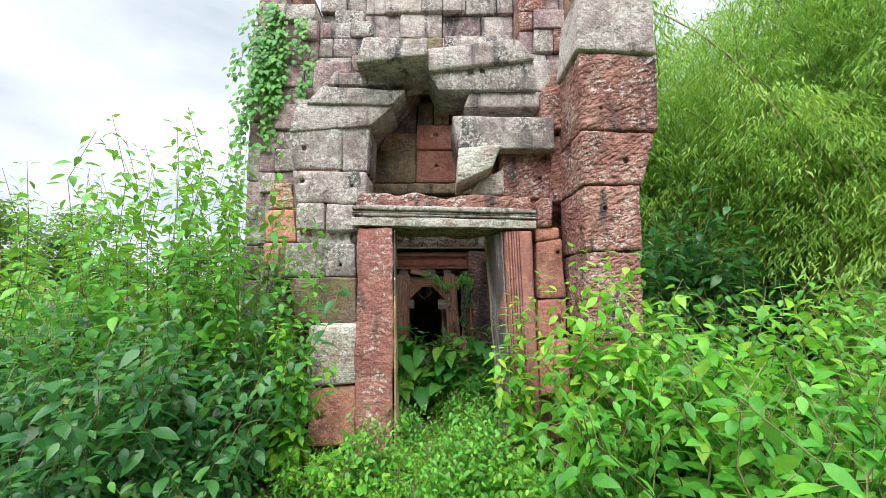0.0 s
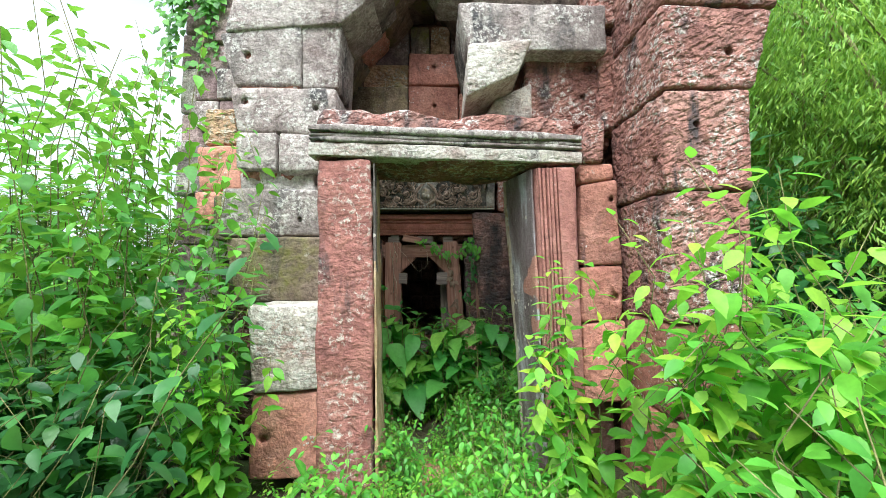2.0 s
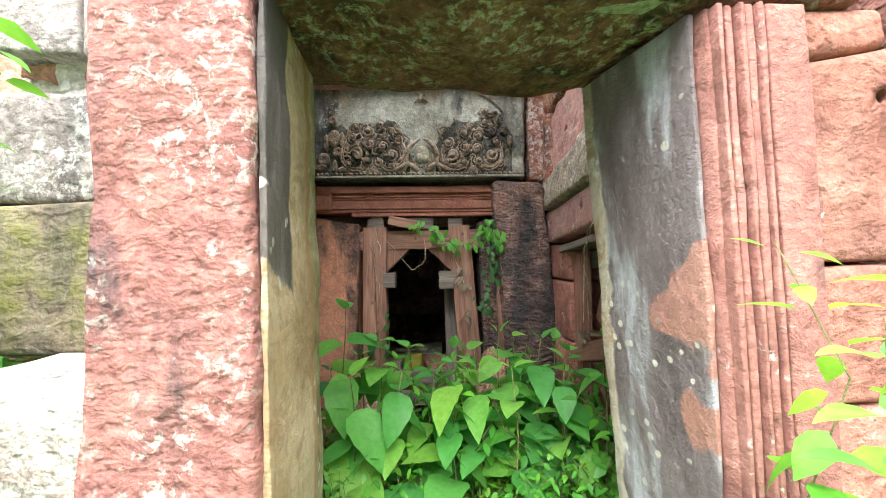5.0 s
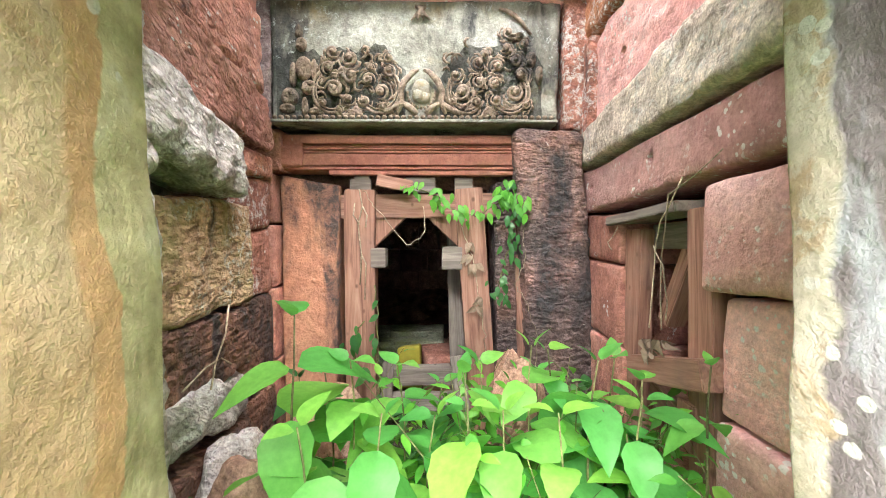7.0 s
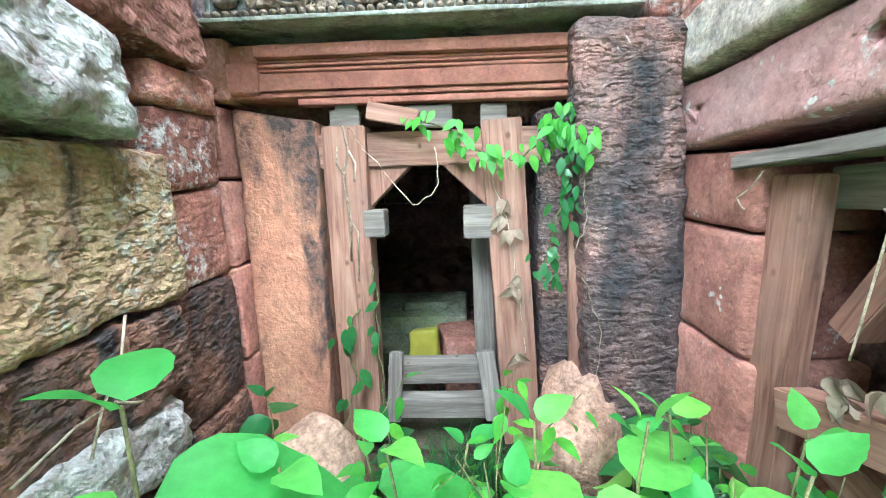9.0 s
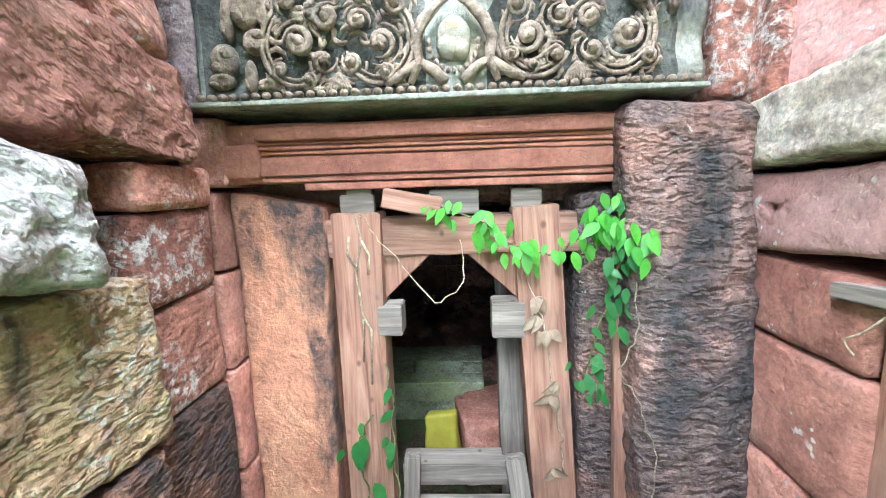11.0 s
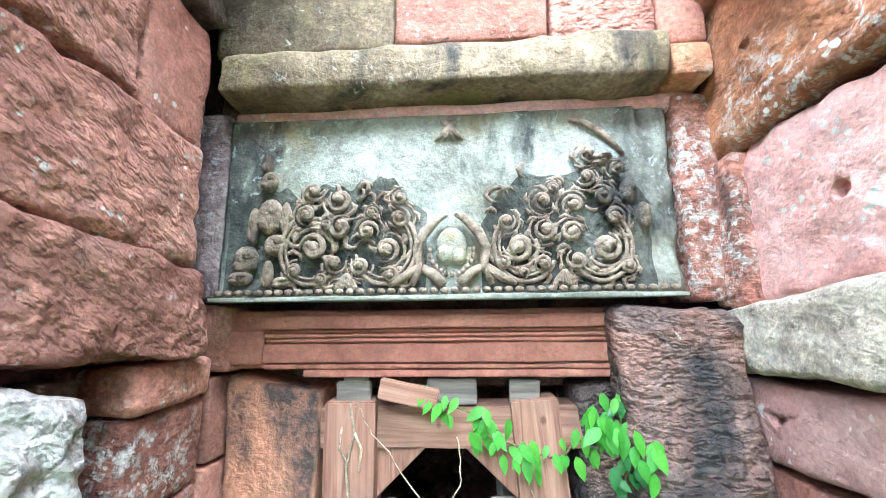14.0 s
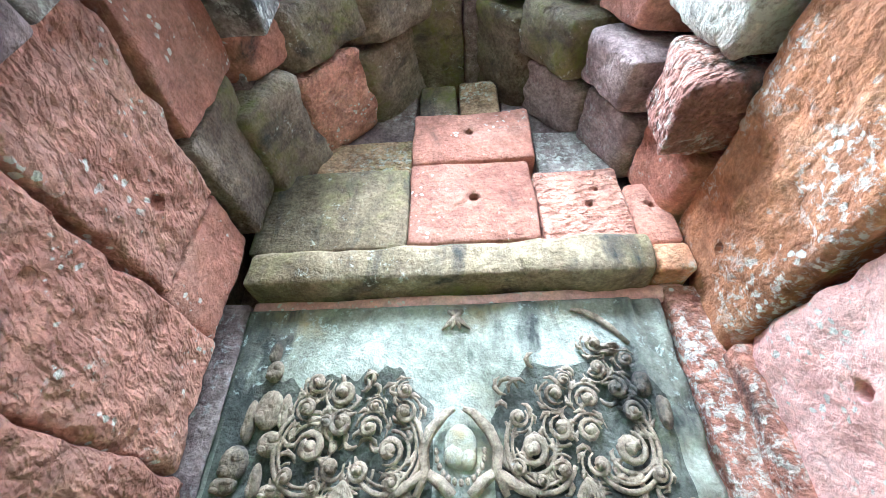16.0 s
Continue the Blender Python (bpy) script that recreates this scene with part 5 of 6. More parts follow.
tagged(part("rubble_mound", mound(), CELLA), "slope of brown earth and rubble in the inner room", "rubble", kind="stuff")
pedestal = thing("pedestal_slab", "square greenish stone pedestal slab with a slot", "pedestal")
for x0, x1, y0, y1 in ((-0.95, -0.05, 7.25, 7.42), (-0.95, -0.05, 7.62, 7.95), (-0.95, -0.62, 7.425, 7.615), (-0.22, -0.05, 7.425, 7.615)):
    block(pedestal, GREEN_SLAB, x0, x1, y0, y1, 0.2, 0.36, name="slab_piece", r=0.012)
block(pedestal, GREEN_SLAB, -0.9, -0.1, 7.3, 7.9, 0.0, 0.2, name="plinth")
step_stone = thing("fallen_block", "fallen red sandstone block inside the doorway", "stone block")
block(step_stone, RED, -0.24, 0.14, 6.62, 7.0, 0.03, 0.42, name="body", turn=12)
tilted = thing("fallen_block", "tilted pinkish sandstone slab on the inner floor", "stone block")
stone(tilted, RED, "y", 6.9, 7.3, (-0.3, 0.05), (0.5, 0.05), (0.5, 0.42), (-0.2, 0.28), name="body")
m_y, t_y, b_y = nodes_of("yellow_cloth")
fold = speck(t_y, place(t_y), 9.0)
t_y.links.new(ramp(t_y, fold, (0.3, (0.24, 0.21, 0.02)), (0.7, (0.38, 0.34, 0.04))), b_y.inputs["Base Color"])
b_y.inputs["Roughness"].default_value = 0.6
cloth = thing("yellow_cloth", "olive-yellow cloth draped over a stone", "cloth")
part("cloth", rough_mesh("cloth", [(-0.42, 6.55, 0.18), (-0.24, 6.55, 0.18), (-0.22, 6.66, 0.18), (-0.44, 6.66, 0.18), (-0.44, 6.58, 0.5), (-0.25, 6.57, 0.53), (-0.24, 6.64, 0.53), (-0.42, 6.66, 0.5)], 0.02, 0.014, 0.03), m_y, cloth)
block(cloth, CELLA, -0.4, -0.26, 6.6, 6.8, 0.02, 0.4, name="stone")

# ---- vines and dry leaves ----
vine = thing("vine", "green climbing vine hanging over the timber props", "vine")
rnd = random.Random(11)


def vine_run(points, n, size, leaf, wander=0.03, thick=0.004):
    pts = [Vector(p) for p in points]
    fine = []
    for a, b in zip(pts, pts[1:]):
        for k in range(6):
            q = a.lerp(b, k / 6)
            fine.append(q + Vector((rnd.gauss(0, 0.006), rnd.gauss(0, 0.005), rnd.gauss(0, 0.006))))
    fine.append(pts[-1])
    tube("stem", fine, thick, DRY if not n else STEM, vine)
    for _ in range(n):
        p = rnd.choice(fine) + Vector((rnd.gauss(0, wander), -abs(rnd.gauss(0, wander)), rnd.gauss(0, wander)))
        s = size * rnd.uniform(0.7, 1.3)
        along = Vector((rnd.gauss(0, 0.5), -0.35, -0.9 + rnd.gauss(0, 0.3)))
        part("leaf", mesh_of("leaf", [leaf_data(p, along, Vector((rnd.gauss(0, 0.4), -1, 0.5)), s, s * 0.5, 0.15)]), leaf, vine)


vine_run([(-0.3, 6.03, 1.76), (-0.1, 6.0, 1.68), (0.02, 6.0, 1.58), (0.16, 5.99, 1.55), (0.32, 5.98, 1.66), (0.38, 5.96, 1.76)], 60, 0.066, LEAF_MID)
vine_run([(0.38, 5.96, 1.76), (0.4, 5.95, 1.6), (0.37, 5.97, 1.4), (0.32, 5.97, 1.2), (0.28, 5.98, 1.05)], 50, 0.064, LEAF_DARK)
vine_run([(0.3, 5.97, 1.7), (0.38, 5.95, 1.68), (0.44, 5.86, 1.62)], 30, 0.075, LEAF_MID)
vine_run([(0.42, 5.9, 1.6), (0.45, 5.9, 1.3), (0.38, 5.9, 1.12), (0.46, 5.88, 1.0), (0.52, 5.86, 0.8), (0.5, 5.85, 0.4)], 0, 0, None, thick=0.0025)
vine_run([(-0.6, 6.03, 1.72), (-0.5, 6.02, 1.6), (-0.3, 6.0, 1.36), (-0.18, 6.0, 1.45), (-0.2, 6.0, 1.62)], 0, 0, None, thick=0.0025)
vine_run([(-0.52, 6.03, 1.1), (-0.5, 6.02, 0.8), (-0.5, 6.0, 0.5), (-0.48, 6.0, 0.2)], 7, 0.08, LEAF_DARK)
vine_run([(-0.6, 6.03, 0.85), (-0.68, 6.0, 0.72), (-0.62, 6.0, 0.5), (-0.7, 5.95, 0.2)], 12, 0.09, LEAF_DARK)
vine_run([(0.05, 6.03, 1.5), (0.12, 6.02, 1.3), (0.16, 6.02, 1.1), (0.2, 6.02, 0.8), (0.22, 6.02, 0.6)], 0, 0, None, thick=0.003)
for x, z in ((0.11, 1.38), (0.1, 1.3), (0.13, 1.24), (0.17, 1.02), (0.17, 0.96), (0.19, 0.62)):
    for _ in range(3):
        part("dead_leaf", mesh_of("dead_leaf", [leaf_data(Vector((x + rnd.gauss(0, 0.015), 6.02, z)), Vector((rnd.gauss(0, 0.6), -0.5, -0.7)), Vector((rnd.gauss(0, 0.5), -1, 0.4)), 0.07, 0.045, 0.6, 0.6)]), DEAD, vine)
dry_vine = thing("dry_vine", "dry vine with withered leaves hanging in the window", "vine")
for pts in ([(0.8, 4.9, 1.66), (0.78, 5.0, 1.5), (0.8, 5.06, 1.42), (0.8, 5.08, 1.2), (0.8, 5.1, 1.02)], [(0.8, 4.7, 1.72), (0.78, 4.95, 1.6), (0.8, 5.02, 1.35), (0.79, 5.0, 1.2), (0.8, 5.0, 1.04)], [(0.8, 5.08, 1.4), (0.79, 4.99, 1.33), (0.8, 4.97, 1.18), (0.8, 4.98, 1.1)], [(0.82, 5.45, 1.48), (0.8, 5.52, 1.4), (0.82, 5.5, 1.36)]):
    fine = [Vector(a).lerp(Vector(b), k / 5) + Vector((0, 0, -0.01 * math.sin(3.14 * k / 5))) for a, b in zip(pts, pts[1:]) for k in range(5)]
    tube("stem", fine, 0.0028, DRY, dry_vine)
for y, z in ((5.1, 1.0), (5.0, 1.02), (5.08, 0.96)):
    for _ in range(6):
        part("dead_leaf", mesh_of("dead_leaf", [leaf_data(Vector((0.8 + rnd.gauss(0, 0.01), y + rnd.gauss(0, 0.012), z)), Vector((rnd.gauss(0, 0.5), rnd.gauss(0, 0.5), -0.8)), Vector((-1, rnd.gauss(0, 0.6), 0.3)), 0.06, 0.04, 0.7, 0.8)]), DEAD, dry_vine)
tracery = thing("pale_root", "pale fine roots clinging to the timber post", "root")
for pts in ([(-0.62, 6.04, 1.73), (-0.6, 6.04, 1.62), (-0.63, 6.04, 1.5), (-0.61, 6.04, 1.3), (-0.62, 6.04, 1.1)], [(-0.6, 6.04, 1.62), (-0.57, 6.04, 1.56), (-0.58, 6.04, 1.48)], [(-0.62, 6.04, 1.5), (-0.66, 6.04, 1.56), (-0.65, 6.04, 1.64)], [(-0.61, 6.04, 1.3), (-0.58, 6.04, 1.24), (-0.59, 6.04, 1.0)]):
    tube("root", pts, 0.005, DRY, tracery)
roots = thing("dry_root", "thin dry roots trailing down the dark wall", "root")
for pts in ([(-1.06, 5.25, 1.12), (-1.05, 5.2, 1.0), (-1.05, 5.12, 0.9), (-1.04, 5.06, 0.8)], [(-1.05, 4.9, 0.86), (-1.05, 5.05, 0.9), (-1.05, 5.15, 0.9)], [(-1.05, 5.16, 0.9), (-1.05, 5.22, 0.86), (-1.06, 5.26, 0.84)]):
    tube("root", pts, 0.004, DRY, roots)


# ---- broad-leaved plants in the chamber, leaf by leaf ----
def broad_leaf(length, width, bend, seed):
    """A toothed oval leaf with a raised midrib and side veins."""
    r = random.Random(seed)
    n = 9
    verts, quads = [], []
    for i in range(n + 1):
        f = i / n
        h = width / 2 * (math.sin(math.pi * f ** 0.72)) ** 0.85 + 0.001
        z0 = -bend * length * f * f + 0.03 * length * math.sin(f * 3.1)
        for k, s in enumerate((-1, -0.5, 0, 0.5, 1)):
            tooth = 1 + (0.07 if (i % 2 and abs(s) == 1) else 0)
            lift = 0.22 * h * abs(s) - 0.04 * h * ((i + 1) % 2) * (abs(s) == 0.5)
            verts.append((s * h * tooth, f * length - 0.12 * h * abs(s), z0 + lift + r.gauss(0, 0.0008)))
    for i in range(n):
        for k in range(4):
            a = i * 5 + k
            quads.append((a, a + 1, a + 6, a + 5))
    return mesh_of("leaf", [(verts, quads)])


BLADES = [broad_leaf(l, w, b, k) for k, (l, w, b) in enumerate(((0.19, 0.12, 0.3), (0.16, 0.105, 0.15), (0.22, 0.135, 0.45), (0.1, 0.05, 0.1)))]
BLADES_DARK = [me.copy() for me in BLADES]


def weed(spot, height, pairs, size, seed, leaf=LEAF_BROAD, blades=BLADES, lean=(0, 0), label="bright green broad-leaved weed growing in the chamber floor"):
    r = random.Random(seed)
    root = thing("weed", label, "plant", "weeds in the chamber", spot)
    pts = [Vector((lean[0] * f * height + 0.01 * math.sin(9 * f + seed), lean[1] * f * height, f * height)) for f in [k / 8 for k in range(9)]]
    tube("stem", pts, [0.006 - 0.0004 * k for k in range(9)], STEM, root)
    a0 = r.uniform(0, 3.14)
    for k in range(pairs):
        f = 0.3 + 0.7 * (k + 1) / pairs
        i = min(7, int(f * 8))
        p = pts[i].lerp(pts[i + 1], f * 8 - i)
        for side in (0, 180):
            yaw = math.degrees(a0) + 90 * (k % 2) + side + r.gauss(0, 16)
            s = 1.42 * size * (1.15 - 0.5 * f) * r.uniform(0.8, 1.25) * (0.5 if k == pairs - 1 else 1)
            ob = part("leaf", r.choice(blades[:3]), leaf, root)
            ob.matrix_basis = pose(p.x, p.y, p.z, 0, 0, yaw) @ pose(0, 0.012, 0, r.uniform(-42, 18) + (50 if k == pairs - 1 else 0), r.gauss(0, 10), 0) @ Matrix.Diagonal((s, s, s, 1))
    return root


for k, (x, y, h, n, s) in enumerate(((0.12, 4.68, 0.9, 5, 1.0), (0.5, 4.66, 0.95, 5, 1.0), (-0.15, 4.75, 0.85, 5, 0.95), (-0.56, 4.7, 1.2, 5, 1.25), (-0.36, 4.8, 1.02, 5, 1.0), (-0.2, 4.95, 0.95, 5, 1.0), (0.02, 4.8, 0.98, 5, 1.05), (0.22, 4.9, 1.04, 5, 1.05), (0.4, 4.8, 1.02, 5, 1.1), (0.55, 4.95, 0.98, 5, 1.0), (0.1, 5.1, 0.9, 5, 0.95), (-0.45, 4.58, 0.9, 4, 1.0), (0.3, 4.62, 0.92, 4, 1.0), (0.7, 4.62, 1.07, 4, 0.65), (-0.12, 5.15, 0.8, 4, 0.95), (-0.3, 4.62, 0.92, 6, 0.95), (0.0, 4.62, 0.95, 6, 1.0), (0.38, 4.98, 1.0, 6, 1.0), (-0.5, 5.0, 0.9, 5, 1.0), (0.6, 4.78, 0.96, 6, 0.9),), 0):
    weed((x, y, 0.0), h, n, s, 40 + k, lean=(0.05 * math.sin(k), -0.02))
for k, (x, y, h, n, s) in enumerate(((-0.6, 4.98, 0.8, 4, 0.95), (0.48, 5.15, 0.8, 4, 1.0), (0.56, 4.72, 0.8, 4, 0.9), (-0.3, 5.1, 0.85, 4, 1.0), (0.32, 5.08, 0.88, 4, 1.0),), 15):
    weed((x, y, 0.0), h, n, s, 40 + k, lean=(0.05 * math.sin(k), -0.02))
for k, (x, y, h, n, s) in enumerate(((0.6, 5.45, 0.62, 6, 1.05), (0.7, 5.3, 0.6, 6, 1.0), (0.5, 5.6, 0.5, 5, 0.95), (0.7, 5.6, 0.56, 6, 0.95), (0.56, 5.3, 0.54, 6, 0.95), (0.66, 5.42, 0.66, 6, 1.0), (-0.88, 5.62, 0.64, 5, 0.9), (-0.42, 5.75, 0.4, 4, 0.7), (-0.28, 5.68, 0.36, 4, 0.7), (-0.5, 5.6, 0.34, 3, 0.7), (-0.95, 4.75, 0.5, 3, 0.7))):
    weed((x, y, 0.0), h, n, s, 70 + k, LEAF_DARK, BLADES_DARK, label="deep green herb growing between the floor stones")


def grass_tuft(n, spots, height, material, label, seed):
    r = random.Random(seed)
    blades = []
    for _ in range(n):
        x, y, s = r.choice(spots)
        p = Vector((x + r.gauss(0, s), y + r.gauss(0, s), 0.0))
        blades.append(leaf_data(p, Vector((r.gauss(0, 0.5), r.gauss(0, 0.5), 1)), Vector((r.gauss(0, 1), r.gauss(0, 1), 0.2)), height * r.uniform(0.5, 1.2), 0.008, 0.4, 0.2, 1))
    return tagged(part("grass", mesh_of("grass", blades), material), label, "grass", kind="stuff")


grass_tuft(2600, [(-0.1, 5.75, 0.12), (0.1, 5.8, 0.1), (-0.2, 5.55, 0.14), (-1.0, 5.3, 0.08), (-0.9, 4.8, 0.12), (0.75, 5.7, 0.08)], 0.2, LEAF_DARK, "dark green grass between the floor stones", 3)

# ---- the thicket outside ----
KINDS = [
    shrub("shrub", 1, 0.85, 22, LEAF, 0.105, "bright green leafy shrub in the thicket", "shrub", 0.55, 13),
    shrub("shrub", 2, 0.75, 24, LEAF, 0.09, "bright green leafy shrub in the thicket", "shrub", 0.75, 12),
    shrub("shrub", 3, 0.9, 22, LEAF_MID, 0.1, "mid-green leafy shrub in the thicket", "shrub", 0.5, 12),
    shrub("bush", 4, 1.6, 36, LEAF_DARK, 0.15, "large dark green glossy bush", "bush", 0.6, 15, 0.28),
    shrub("tall_weed", 5, 2.2, 8, LEAF_MID, 0.125, "tall slender weed with bright leaves against the sky", "plant", 0.2, 24, 0.2, 0.2),
    shrub("tall_weed", 6, 1.5, 8, LEAF, 0.14, "tall bright weed with large leaves", "plant", 0.3, 22, 0.1),
]
rnd = random.Random(8)


def plant(kind, x, y, scale, z=0.0):
    if abs(x + 0.08) < 0.68 and kind < 3 and y < 4.6:
        scale = min(scale, 0.5 + 0.12 * (abs(x + 0.08) > 0.35))
    return copy_thing(KINDS[kind], pose(x, y, z, 0, 0, rnd.uniform(0, 360)) @ Matrix.Scale(scale, 4))


def stand(ob, x, y, scale):
    ob.matrix_basis = pose(x, y, 0, 0, 0, rnd.uniform(0, 360)) @ Matrix.Scale(scale, 4)


# the originals stand in the thicket too
for ob, x, y, s in zip(KINDS, (0.45, -0.7, 1.6, -1.75, -1.9, 1.15), (2.6, 2.7, 2.4, 2.35, 3.2, 2.75), (0.62, 0.75, 1.15, 1.0, 1.15, 1.1)):
    stand(ob, x, y, s)
for x, y, s in ((-0.05, 2.9, 0.55), (0.1, 3.2, 0.55), (0.35, 3.1, 1.0), (-0.5, 3.1, 0.95), (0.0, 2.5, 0.5), (-0.5, 2.5, 0.95), (0.32, 2.2, 0.8), (-0.15, 1.9, 0.5), (0.5, 1.8, 0.95), (-0.62, 2.1, 1.0), (0.75, 2.3, 1.15), (0.95, 2.0, 1.15), (-0.9, 3.2, 0.6), (-1.05, 2.8, 0.75), (0.05, 3.7, 0.55), (0.38, 3.7, 1.0), (-0.25, 3.8, 0.6), (0.28, 4.3, 0.85), (0.6, 4.4, 0.95), (-0.5, 4.35, 0.85), (-0.5, 1.6, 0.85), (0.35, 1.4, 0.7), (0.75, 1.5, 0.95), (-0.9, 1.7, 1.0), (0.0, 1.3, 0.45),):
    plant(rnd.choice((0, 1, 0, 2)), x, y, s)
for x, y, s in ((-0.45, 1.15, 0.7), (0.5, 1.05, 0.75), (0.95, 1.1, 0.9), (-0.85, 1.1, 0.85), (0.0, 0.8, 0.4), (0.6, 2.8, 1.0), (0.15, 4.05, 0.6), (-0.3, 2.8, 0.7), (0.3, 2.7, 0.85), (0.1, 3.0, 0.6), (-0.2, 3.25, 0.6), (0.2, 3.4, 0.6), (-0.35, 3.4, 0.6), (0.4, 3.45, 0.62), (-0.05, 3.5, 0.55), (0.2, 3.65, 0.6), (-0.25, 3.6, 0.6), (0.3, 4.0, 0.62), (-0.05, 4.0, 0.5), (-0.35, 4.1, 0.6), (0.1, 4.35, 0.55), (-0.2, 2.2, 0.55), (0.15, 1.7, 0.55), (0.1, 2.3, 0.55), (-0.25, 1.45, 0.5),):
    plant(rnd.choice((0, 1, 0, 2)), x, y, s)
for x, y, s in ((0.2, 1.1, 0.5), (0.5, 2.4, 0.8), (0.55, 3.3, 0.8), (-0.45, 2.9, 0.8), (0.42, 4.75, 1.05), (-0.42, 4.9, 1.05), (0.05, 5.0, 0.95), (0.25, 4.7, 0.9), (-0.15, 4.85, 0.9), (0.6, 4.85, 0.9), (0.45, 4.45, 0.6),):
    plant(rnd.choice((0, 1, 0, 2)), x, y, s)
for x, y, s in ((1.25, 1.7, 1.25), (1.3, 2.3, 1.3), (1.55, 2.9, 1.3), (1.9, 1.8, 1.3), (2.0, 2.5, 1.3), (2.2, 3.1, 1.4), (2.6, 2.2, 1.3), (2.7, 2.9, 1.4), (3.2, 2.5, 1.4), (3.3, 3.4, 1.5), (2.5, 3.9, 1.5), (3.9, 3.2, 1.5), (4.4, 4.0, 1.6), (3.3, 4.4, 1.6), (2.4, 4.8, 1.5), (4.2, 5.2, 1.6), (5.2, 4.6, 1.6), (3.0, 5.6, 1.5), (1.4, 0.8, 0.9), (1.75, 1.2, 1.1), (2.5, 1.4, 1.2), (1.2, 1.1, 0.9), (3.2, 1.6, 1.3)):
    plant(rnd.choice((0, 1, 0, 2, 2)), x, y, s)
for x, y, s in ((-1.55, 2.0, 0.72), (-2.1, 1.9, 0.8), (-2.3, 2.7, 0.95), (-1.75, 2.85, 0.8), (-2.7, 2.2, 0.85), (-2.8, 3.0, 0.95), (-1.85, 1.5, 0.66), (-1.4, 1.6, 0.5), (-2.4, 1.7, 0.7)):
    plant(3, x, y, s)
for x, y, s in ((-1.5, 3.3, 0.75), (-1.75, 3.7, 0.95), (-2.2, 3.6, 1.25), (-2.6, 3.5, 1.2), (-2.9, 3.9, 1.15), (-3.2, 3.2, 1.0), (-2.4, 4.3, 1.3), (-3.4, 4.3, 1.1), (-3.9, 3.7, 0.95), (-2.3, 3.1, 1.0), (-4.4, 4.4, 1.0), (-3.4, 2.9, 0.8)):
    plant(4, x, y, s)
for x, y, s in ((-1.3, 3.2, 0.8), (1.0, 2.6, 1.0), (1.35, 2.55, 1.1), (0.78, 3.15, 0.9), (1.55, 2.05, 0.95), (-3.7, 3.0, 0.9), (-4.4, 3.4, 0.9), (2.1, 2.0, 0.9)):
    plant(5, x, y, s)
for x, y, s in ((-3.6, 2.0, 1.1), (-4.5, 2.8, 1.4), (-5.2, 3.8, 1.6), (-5.6, 5.0, 1.8), (-4.6, 5.4, 1.8), (-6.8, 4.6, 1.8), (-6.4, 6.4, 2.0), (-3.4, 5.4, 1.6), (-3.1, 1.2, 0.9), (-2.3, 1.0, 0.8), (-8.0, 6.0, 2.2), (-1.3, 1.4, 0.75), (-1.3, 0.9, 0.6)):
    plant(2, x, y, s)
for x, y, s in ((3.7, 6.9, 2.6), (4.4, 7.6, 2.9), (3.9, 8.4, 3.0), (5.0, 8.3, 2.8), (5.4, 6.9, 1.8), (6.4, 7.0, 1.8), (7.4, 5.4, 1.7), (6.2, 4.4, 1.6), (8.4, 6.6, 1.9), (3.2, 8.0, 1.8), (5.0, 8.6, 2.0), (9.6, 5.6, 1.8)):
    plant(3, x, y, 0.75 * s)
# pinnate sapling by the door
sapling = thing("sapling", "young sapling with paired rounded leaflets by the doorway", "plant", "", (0.56, 3.3, 0.0))
tube("stem", [(0, 0, 0), (0.01, 0, 0.5), (0, -0.01, 1.0), (0.02, 0, 1.34)], [0.008, 0.007, 0.005, 0.003], STEM, sapling)
for k in range(11):
    z = 0.45 + 0.083 * k
    for s in (-1, 1):
        ob = part("leaf", BLADES[1], LEAF_BROAD, sapling)
        q = 0.95 - 0.035 * k
        ob.matrix_basis = pose(0.01, 0, z, 0, 0, -90 * s + rnd.gauss(0, 12)) @ pose(0, 0.01, 0, rnd.uniform(0, 22), 0, 0) @ Matrix.Diagonal((q * 0.75, q, q, 1))

# low growth over the field
cover = []
for _ in range(15000):
    x, y = rnd.uniform(-13, 13), rnd.uniform(-1.5, 15)
    if (abs(x) < 2.5 and y > 3.45) or (abs(x + 0.08) < 0.3 and y < 1.2):
        continue
    d = math.hypot(x, y)
    h = (0.12 + 0.035 * d) * rnd.uniform(0.2, 1.4)
    s = rnd.uniform(0.07, 0.14) * (1 + 0.06 * d)
    cover.append(leaf_data(Vector((x, y, h)), rand_dir(rnd, 0.6), Vector((rnd.gauss(0, 0.4), rnd.gauss(0, 0.4), 1)), s, s * 0.55))
tagged(part("undergrowth", mesh_of("undergrowth", cover), LEAF_MID), "low leafy undergrowth covering the ground", "undergrowth", kind="stuff")

# ivy on the tower's edge
ivy = thing("ivy", "ivy hanging down the corner of the tower", "ivy")
blades = []
for _ in range(9):
    p = Vector((rnd.uniform(-2.35, -1.7), 4.64, rnd.uniform(4.4, 5.3)))
    run = [p]
    while run[-1].z > p.z - rnd.uniform(0.8, 1.9):
        run.append(run[-1] + Vector((rnd.gauss(-0.01, 0.03), rnd.gauss(0, 0.01), -0.08)))
    if len(run) > 1:
        tube("stem", run, 0.005, STEM, ivy, sides=4)
    for q in run:
        for _ in range(7):
            s = rnd.uniform(0.05, 0.1)
            blades.append(leaf_data(q + Vector((rnd.gauss(0, 0.06), -abs(rnd.gauss(0, 0.04)), rnd.gauss(0, 0.05))), Vector((rnd.gauss(0, 0.6), -0.4, -0.7)), Vector((0, -1, 0.5)), s, s * 0.7))
tagged(part("foliage", mesh_of("foliage", blades), LEAF_MID, ivy), kind="stuff")


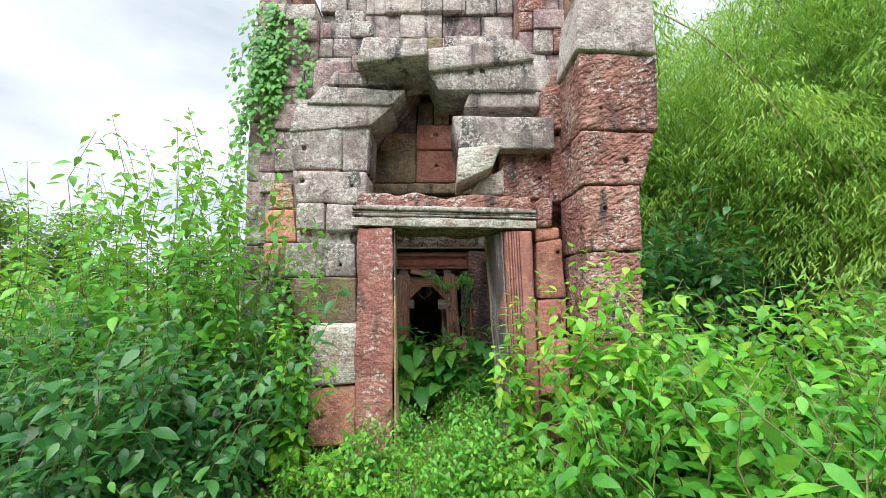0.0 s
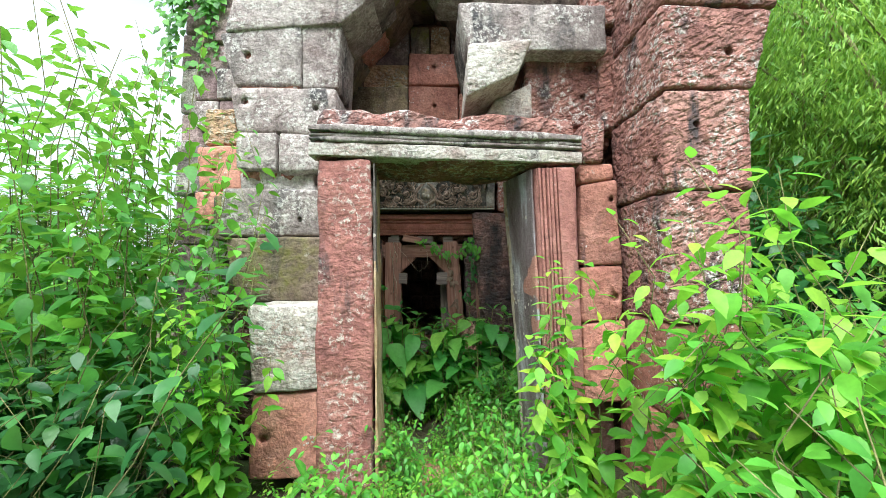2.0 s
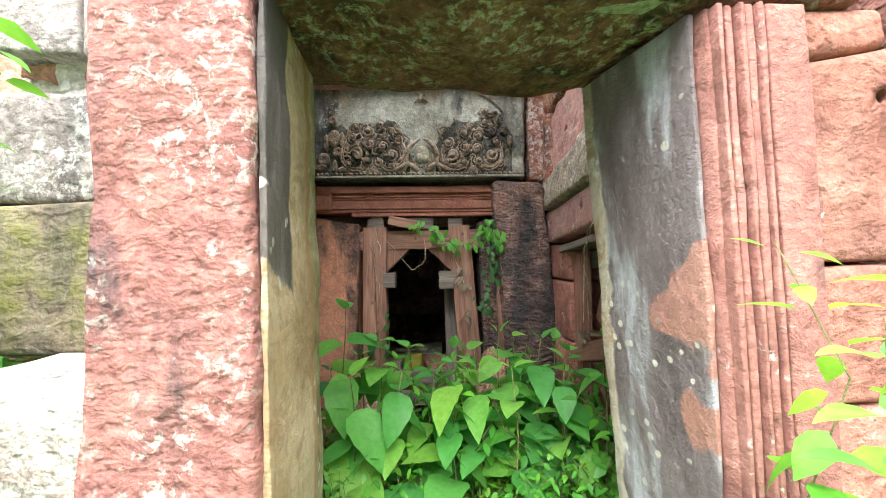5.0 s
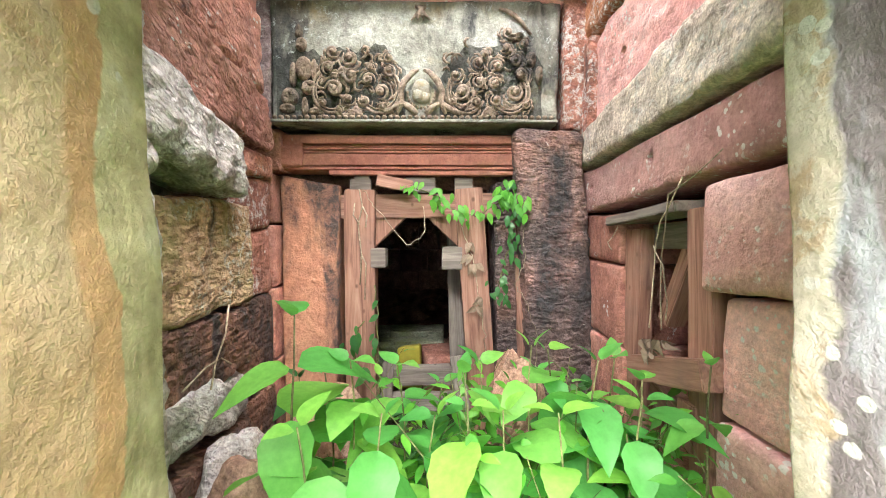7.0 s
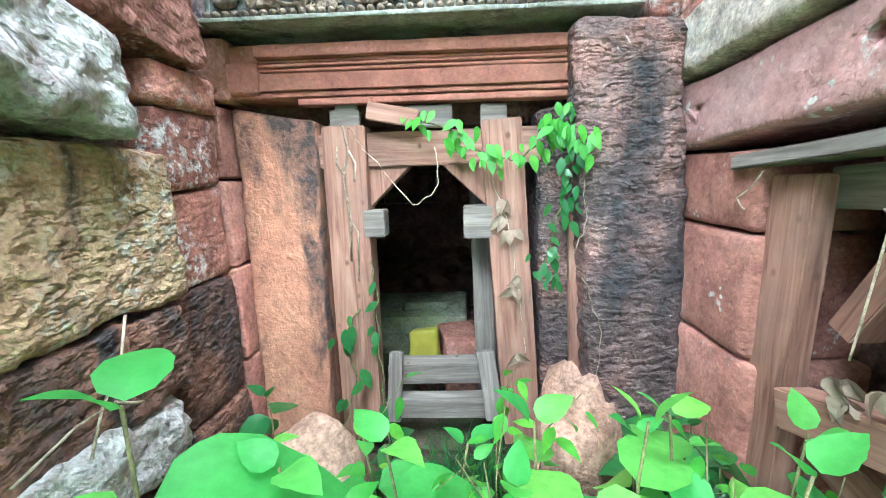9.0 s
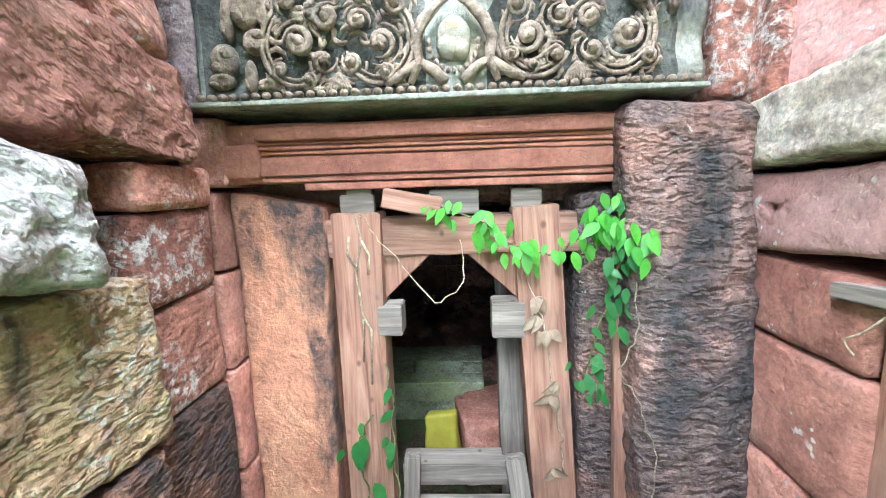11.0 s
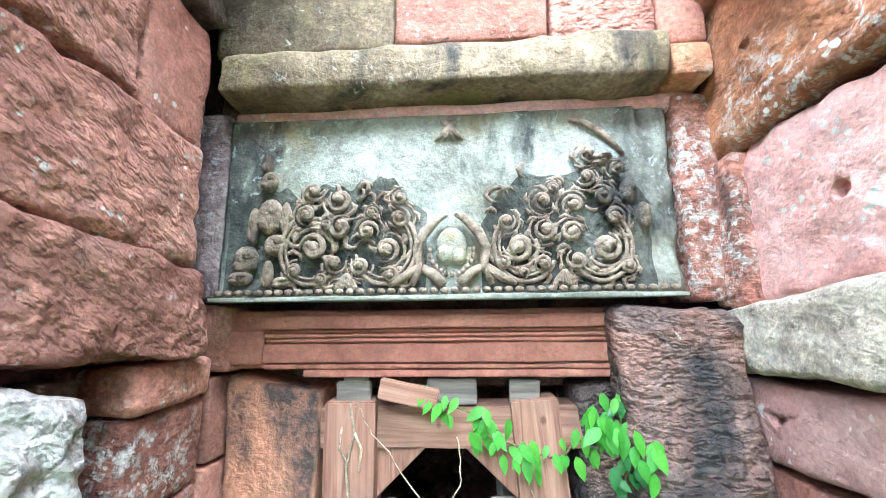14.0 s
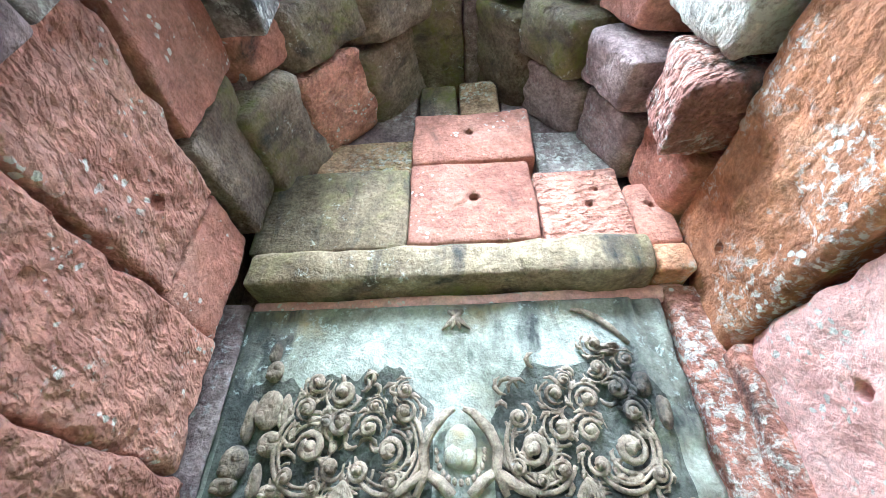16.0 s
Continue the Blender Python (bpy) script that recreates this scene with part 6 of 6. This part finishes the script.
# ---- bamboo grove ----
def bamboo(seed, canes, height, leaves):
    r = random.Random(seed)
    root = thing("bamboo", "arching clump of green bamboo with fine hanging leaves", "bamboo", "bamboo grove")
    blades = []
    for _ in range(canes):
        h = height * r.uniform(0.65, 1.0)
        a = r.uniform(0, 6.28)
        lean = Vector((math.cos(a), math.sin(a), 0)) * h * r.uniform(0.15, 0.45)
        at0 = Vector((r.gauss(0, 0.35), r.gauss(0, 0.35), 0))
        pts = [at0 + Vector((0, 0, h * f * (1 - 0.18 * f * f))) + lean * f ** 2.4 for f in [k / 12 for k in range(13)]]
        tube("cane", pts, [0.032 * (1 - 0.07 * k) for k in range(13)], CANE, root, sides=6)
        for _ in range(leaves // canes // 34):
            f = r.uniform(0.12, 1.0) ** 0.8
            i = min(11, int(f * 12))
            p = pts[i].lerp(pts[i + 1], f * 12 - i)
            twig = rand_dir(r, 0.3) * r.uniform(0.3, 1.1) * (1.2 - 0.5 * f)
            tip = p + twig + Vector((0, 0, -0.45 * twig.length))
            plume = Vector((twig.x * 0.8, twig.y * 0.8, -0.7))
            for _ in range(34):
                q = p.lerp(tip, r.uniform(0.45, 1.08)) + Vector((r.gauss(0, 0.075), r.gauss(0, 0.075), r.gauss(0, 0.05)))
                s = r.uniform(0.06, 0.13)
                blades.append(leaf_data(q, plume + Vector((r.gauss(0, 0.5), r.gauss(0, 0.5), r.gauss(0, 0.2))), Vector((r.gauss(0, 0.5), r.gauss(0, 0.5), 1)), s, s * 0.17, 0.3, 0.2, 1))
    tagged(part("foliage", mesh_of("foliage", blades), BAMBOO_LEAF, root), kind="stuff")
    return root


GROVE = [bamboo(31, 8, 7.5, 26000), bamboo(32, 7, 6.5, 22000), bamboo(33, 9, 8.5, 28000)]
for ob, x, y in zip(GROVE, (6.3, 6.6, 7.9), (7.4, 5.4, 7.8)):
    ob.matrix_basis = pose(x, y, 0, 0, 0, 40 * x) @ Matrix.Scale(1.2, 4)
for k, (x, y, s) in enumerate(((6.0, 9.0, 1.0), (7.2, 6.3, 1.0), (8.6, 5.6, 1.0), (9.0, 7.4, 1.05), (6.6, 9.4, 1.1), (8.4, 9.6, 1.1), (4.9, 9.6, 1.05), (10.4, 6.6, 1.0), (7.9, 4.5, 0.9), (9.6, 4.4, 0.95), (4.0, 10.5, 1.0), (10.8, 9.4, 1.15), (8.8, 8.6, 1.0))):
    copy_thing(GROVE[k % 3], pose(x, y, 0, 0, 0, 77 * k) @ Matrix.Scale(1.25 * s, 4))


# ---- trees beyond ----
def tree(seed, height, spread, leaves):
    r = random.Random(seed)
    root = thing("tree", "leafy dark green tree beyond the clearing", "tree", "trees beyond the clearing")
    bars = [tube_data([Vector((0.1 * math.sin(k), 0.05 * k, height * 0.55 * k / 6)) for k in range(7)], [0.16 - 0.014 * k for k in range(7)], 8)]
    blades = []
    for _ in range(15):
        a, up = r.uniform(0, 6.28), r.uniform(0.35, 1.0)
        tip = Vector((math.cos(a) * spread * r.uniform(0.3, 1) * (1.25 - up), math.sin(a) * spread * r.uniform(0.3, 1) * (1.25 - up), height * up))
        start = Vector((0, 0.2, height * min(0.5, 0.5 * up)))
        bars.append(tube_data([start.lerp(tip, k / 5) + Vector((0, 0, 0.25 * math.sin(0.63 * k))) for k in range(6)], [0.07 - 0.012 * k for k in range(6)], 5))
        for _ in range(8):
            c = tip + Vector((r.gauss(0, 0.28), r.gauss(0, 0.28), r.gauss(0, 0.2))) * spread * 0.55
            for _ in range(leaves // 120):
                q = c + Vector((r.gauss(0, 1), r.gauss(0, 1), r.gauss(0, 0.7))) * spread * 0.11
                s = r.uniform(0.14, 0.3)
                blades.append(leaf_data(q, rand_dir(r, 0.8), Vector((r.gauss(0, 0.5), r.gauss(0, 0.5), 1)), s, s * 0.55, 0.2, 0.2, 1))
    part("trunk", mesh_of("trunk", bars), CANE, root)
    part("crown", mesh_of("crown", blades), TREE_LEAF, root)
    return root


WOOD_EDGE = [tree(51, 5.0, 2.8, 6000), tree(52, 6.0, 3.2, 6500)]
for ob, x, y in zip(WOOD_EDGE, (-17.5, -21.0), (19.0, 17.0)):
    ob.matrix_basis = pose(x, y, 0, 0, 0, 10 * x)
for k, (x, y, s) in enumerate(((-24, 21, 0.95), (-14, 22, 0.75), (-27, 17, 1.0), (-12, 26, 0.8), (-31, 24, 1.1), (5.2, 13, 1.2), (8.5, 13.5, 1.4), (12, 12.5, 1.4), (3.4, 14.5, 1.1), (14.5, 9.5, 1.3), (16, 13, 1.6), (15, 5.5, 1.3), (-9, -7, 1.2), (3, -10, 1.3), (10, -6, 1.3))):
    copy_thing(WOOD_EDGE[k % 2], pose(x, y, 0, 0, 0, 53 * k) @ Matrix.Scale(s, 4))
